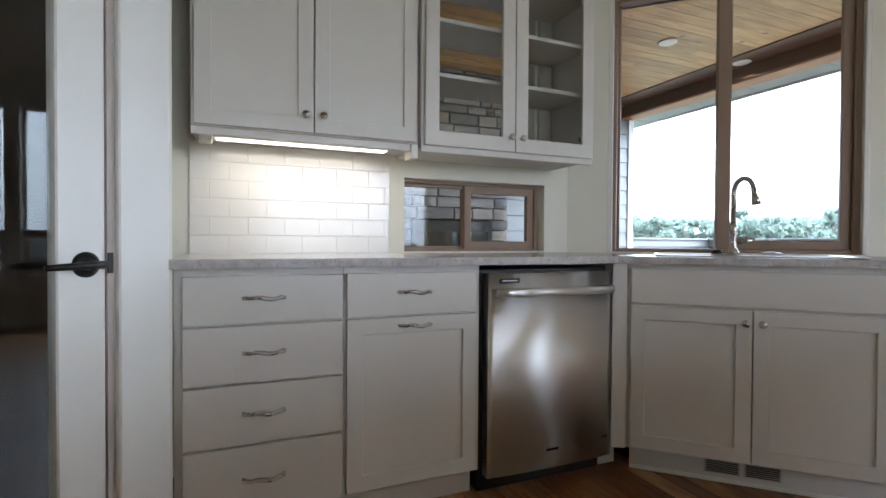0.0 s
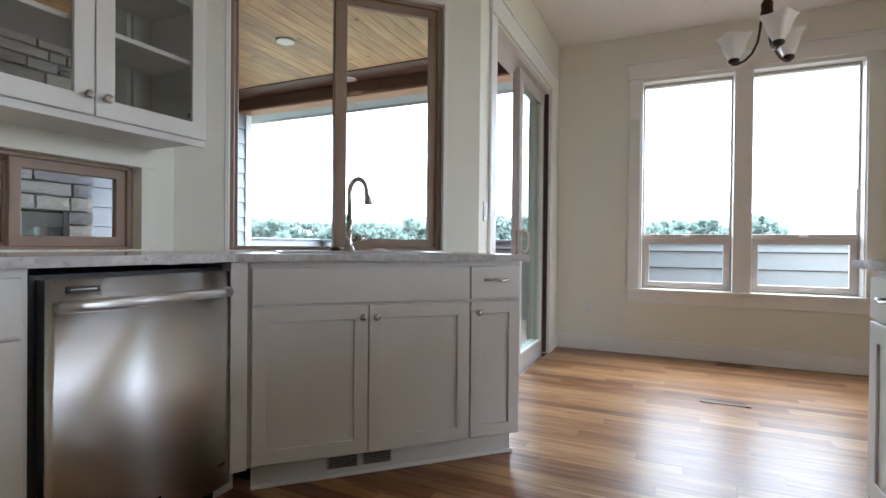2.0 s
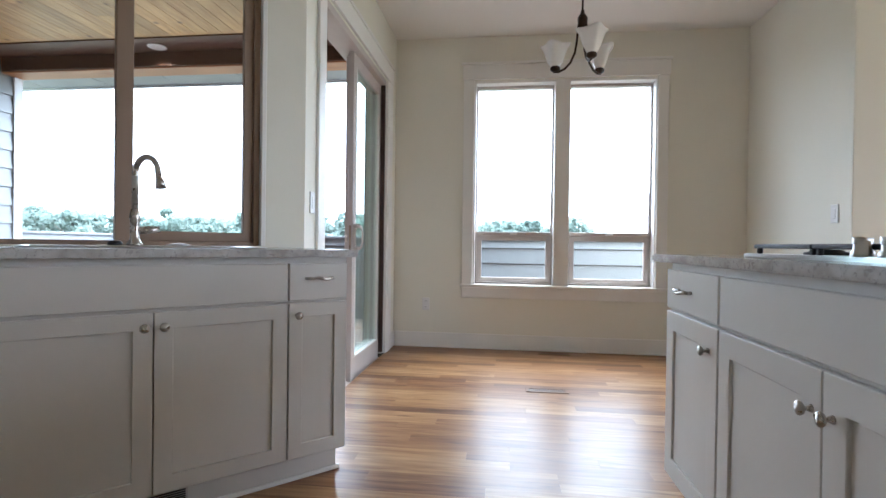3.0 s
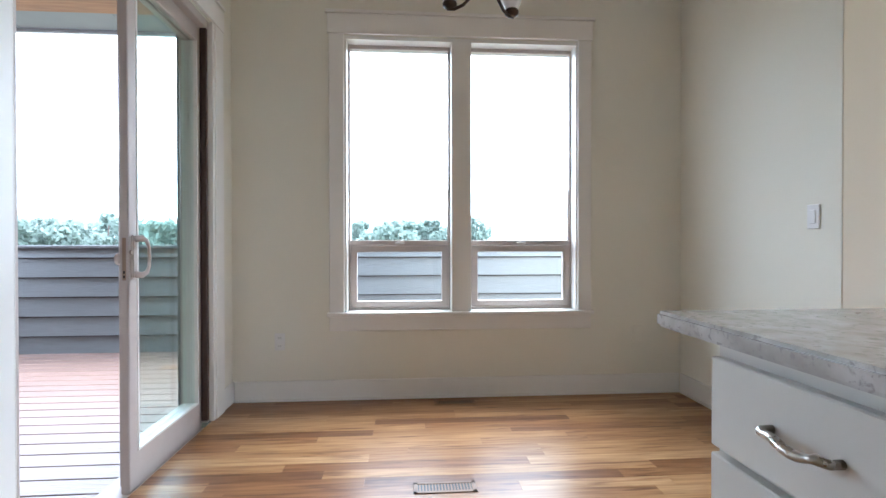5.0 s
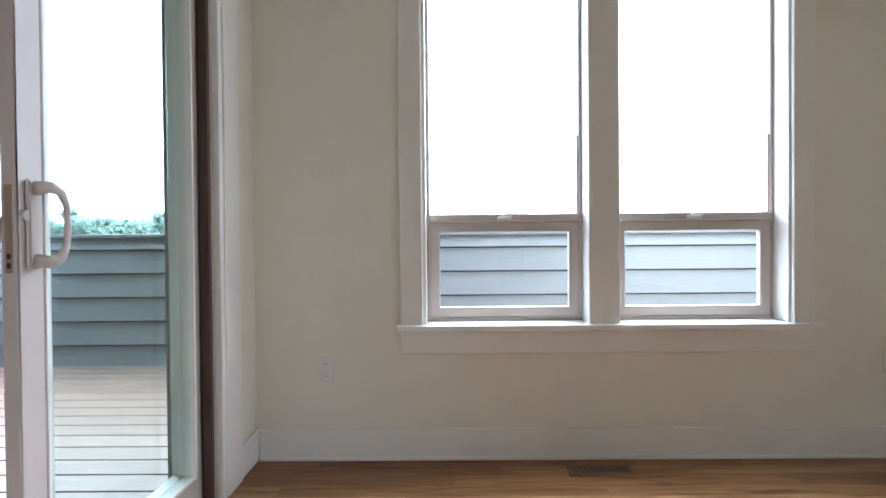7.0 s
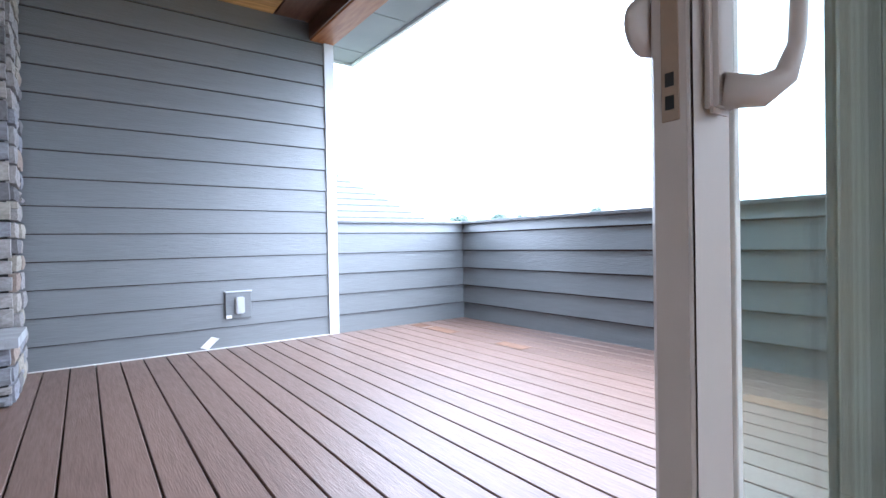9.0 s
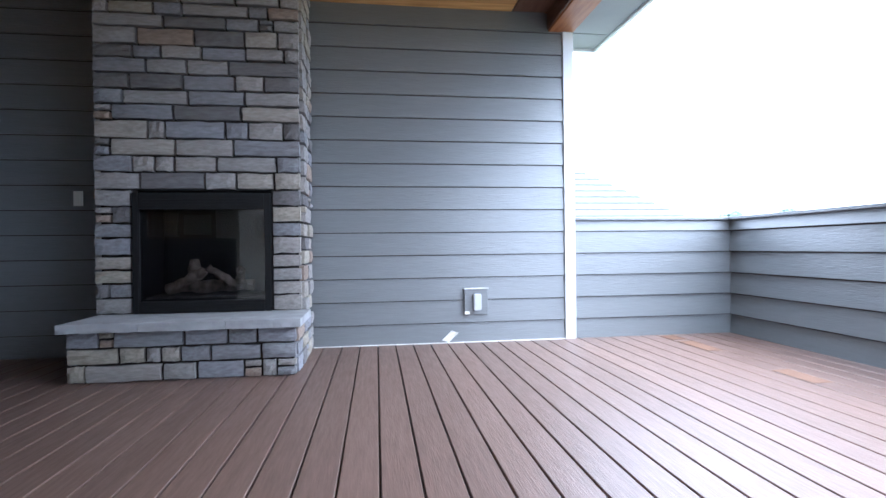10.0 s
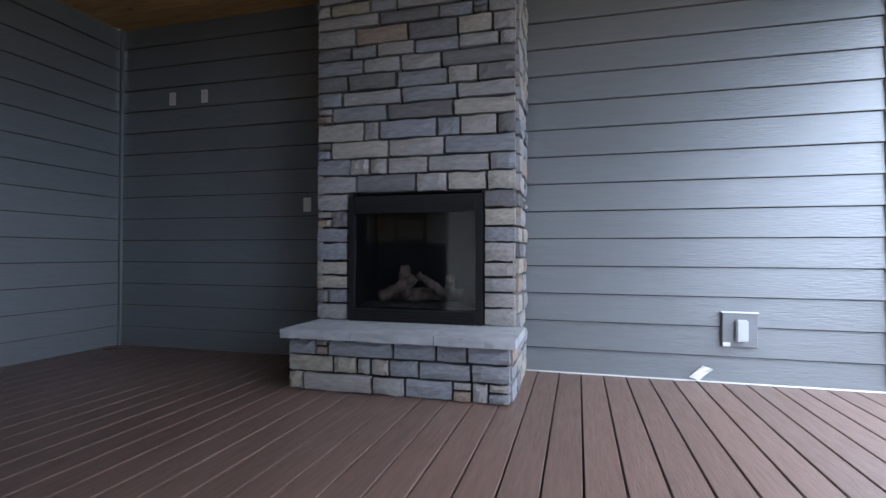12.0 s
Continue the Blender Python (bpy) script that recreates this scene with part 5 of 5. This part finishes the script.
def tree(x, y, h, w, seed):
    rnd = random.Random(seed)
    t = thing("tree", pose(x, y, -4.0), "distant broadleaf tree with haze painted into its pale green", "tree", "far tree line")
    bm = bmesh.new()
    tube(bm, [(0, 0, 0), (0.1, 0, h * 0.3), (0, 0.1, h * 0.6), (0.1, 0, h * 0.85)], [0.22, 0.17, 0.1, 0.04], 7)
    for k in range(5):
        a = rnd.uniform(0, math.tau)
        z = h * rnd.uniform(0.3, 0.6)
        tube(bm, [(0, 0, z), (math.cos(a) * w * 0.3, math.sin(a) * w * 0.3, z + h * 0.12), (math.cos(a) * w * 0.55, math.sin(a) * w * 0.55, z + h * 0.2)], [0.08, 0.05, 0.02], 5)
    part("trunk", bm, BARK, t)
    bm = bmesh.new()
    clumps = [(Vector((rnd.uniform(-1, 1) * w * 0.6, rnd.uniform(-1, 1) * w * 0.6, h * rnd.uniform(0.25, 0.9))), rnd.uniform(0.5, 1.0)) for _ in range(24)] + [(Vector((0, 0, h * 0.9)), 0.55)]
    for c, r in clumps:
        r *= w * 0.42 * (1.25 - 0.6 * c.z / h)
        for _ in range(100):
            d = Vector((rnd.gauss(0, 1), rnd.gauss(0, 1), rnd.gauss(0, 0.8))).normalized() * r * rnd.uniform(0.55, 1.05)
            p = c + d
            n1 = Vector((rnd.gauss(0, 1), rnd.gauss(0, 1), rnd.gauss(0, 1))).normalized()
            n2 = n1.orthogonal().normalized()
            s = rnd.uniform(0.2, 0.42)
            vs = [bm.verts.new(p + s * (a * n2 + b * n1.cross(n2))) for a, b in ((-1, -0.5), (0.2, -0.8), (1, 0.1), (0.1, 0.7))]
            bm.faces.new(vs)
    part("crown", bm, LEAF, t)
    return t


rt = random.Random(11)
for i in range(52):
    ang = radians(-8 + i * 1.8 + rt.uniform(-0.6, 0.6))
    dist = rt.uniform(58, 74)
    tree(3 + dist * math.cos(ang), 1 + dist * math.sin(ang), 4.0 + 1.0 + dist * math.tan(radians(rt.uniform(2.4, 3.8))), rt.uniform(3.2, 4.6), i)

# neighbour's roof beyond the far half wall
nh = thing("neighbour_house", pose(0, 0, -4), "pale neighbouring house with shingled hip roof", "house")
part("wall", boxes([(2.0, 13.0, 14.4, 20.0, 0, 5.2)], 0), EXTRIM, nh)
rf = part("roof", prism(bmesh.new(), [(2.0, 14.2), (13.0, 14.2), (13.0, 20.2), (2.0, 20.2)], 5.2, 5.25), ROOFING, nh)
for i in range(17):
    f0, f1 = i / 17, (i + 1) / 17
    bm = bmesh.new()
    z0, z1, y0, y1 = 5.2 + 3.3 * f0, 5.2 + 3.3 * f1, 14.0 + 3.3 * f0, 14.0 + 3.3 * f1
    xe0, xe1 = 13.2 - 5.5 * f0, 13.2 - 5.5 * f1
    vs = [bm.verts.new(c) for c in [(2, y0, z0 + 0.05), (xe0 + 0.06, y0, z0 + 0.05), (xe1 + 0.06, y1, z1), (2, y1, z1), (2, y0, z0 - 0.02), (xe0 + 0.06, y0, z0 - 0.02)]]
    bm.faces.new((vs[0], vs[1], vs[2], vs[3]))
    bm.faces.new((vs[4], vs[5], vs[1], vs[0]))
    part("shingle_course", bm, ROOFING, rf)
bm = bmesh.new()
vs = [bm.verts.new(c) for c in [(13.2, 14.0, 5.19), (13.2, 20.6, 5.19), (7.7, 17.3, 8.49)]]
bm.faces.new(vs)
vs = [bm.verts.new(c) for c in [(2, 20.6, 5.19), (13.2, 20.6, 5.19), (7.7, 17.3, 8.49), (2, 17.3, 8.49)]]
bm.faces.new(vs)
part("roof_back", bm, ROOFING, rf)

# ---------- floor planks (oak strips run across the dining room) ----------
PW = 0.0855
rp = random.Random(3)
meshes = {}


def plank_mesh(ln):
    key = round(ln, 1)
    if key not in meshes:
        bm = boxes([(0.0002, PW - 0.0002, 0.0002, key - 0.0002, -0.012, 0)], 0)
        me = bpy.data.meshes.new("floor_plank")
        bm.to_mesh(me)
        bm.free()
        me.materials.append(FLOOR)
        meshes[key] = me
    return meshes[key], key


count = 0
verts, faces = [], []


def loose_plank(x, y, ln):
    b = len(verts)
    a0, a1, b0, b1 = x + 0.0006, x + PW - 0.0006, y + 0.0006, y + ln - 0.0006
    verts.extend([(a0, b0, 0), (a1, b0, 0), (a1, b1, 0), (a0, b1, 0), (a0, b0, -0.012), (a1, b0, -0.012), (a1, b1, -0.012), (a0, b1, -0.012)])
    faces.extend([(b, b + 1, b + 2, b + 3), (b + 4, b + 5, b + 1, b), (b + 5, b + 6, b + 2, b + 1), (b + 6, b + 7, b + 3, b + 2), (b + 7, b + 4, b, b + 3)])


x = XD - PW
while x > -3.4:
    ytop = YS - 0.013 if x > 3.3 else (YK - 0.04 if x < 2.1 else YK - (x - 2.12) - 0.1)
    y = -6.1 if x < 1.5 else -2.2
    if x >= 1.5:
        yy = -6.1
        while yy < -2.25:
            ln = min(rp.uniform(0.6, 1.6), -2.2 - yy)
            loose_plank(x, yy, ln)
            yy += ln
    first = True
    while y < ytop - 0.02:
        ln = round(rp.uniform(0.3, 0.9) if first else rp.uniform(0.6, 1.6), 1)
        first = False
        if y + ln > ytop - 0.15:
            ln = ytop - y
            if x > 1.5 and count < 300:
                ln = max(0.1, round(ln, 1))
        if x > 1.5 and count < 300:
            me, ln = plank_mesh(ln)
            ob = bpy.data.objects.new("floor_plank", me)
            scene.collection.objects.link(ob)
            ob.parent = sub
            ob.location = (x, y, 0)
            count += 1
        else:
            loose_plank(x, y, ln)
        y += ln
    x -= PW
me = bpy.data.meshes.new("floor_planks_far")
me.from_pydata(verts, [], faces)
me.materials.append(FLOORB)
ob = new("floor_planks_far", me)
ob.parent = sub
tagged(ob, "oak strips farther off", "", "", "stuff")
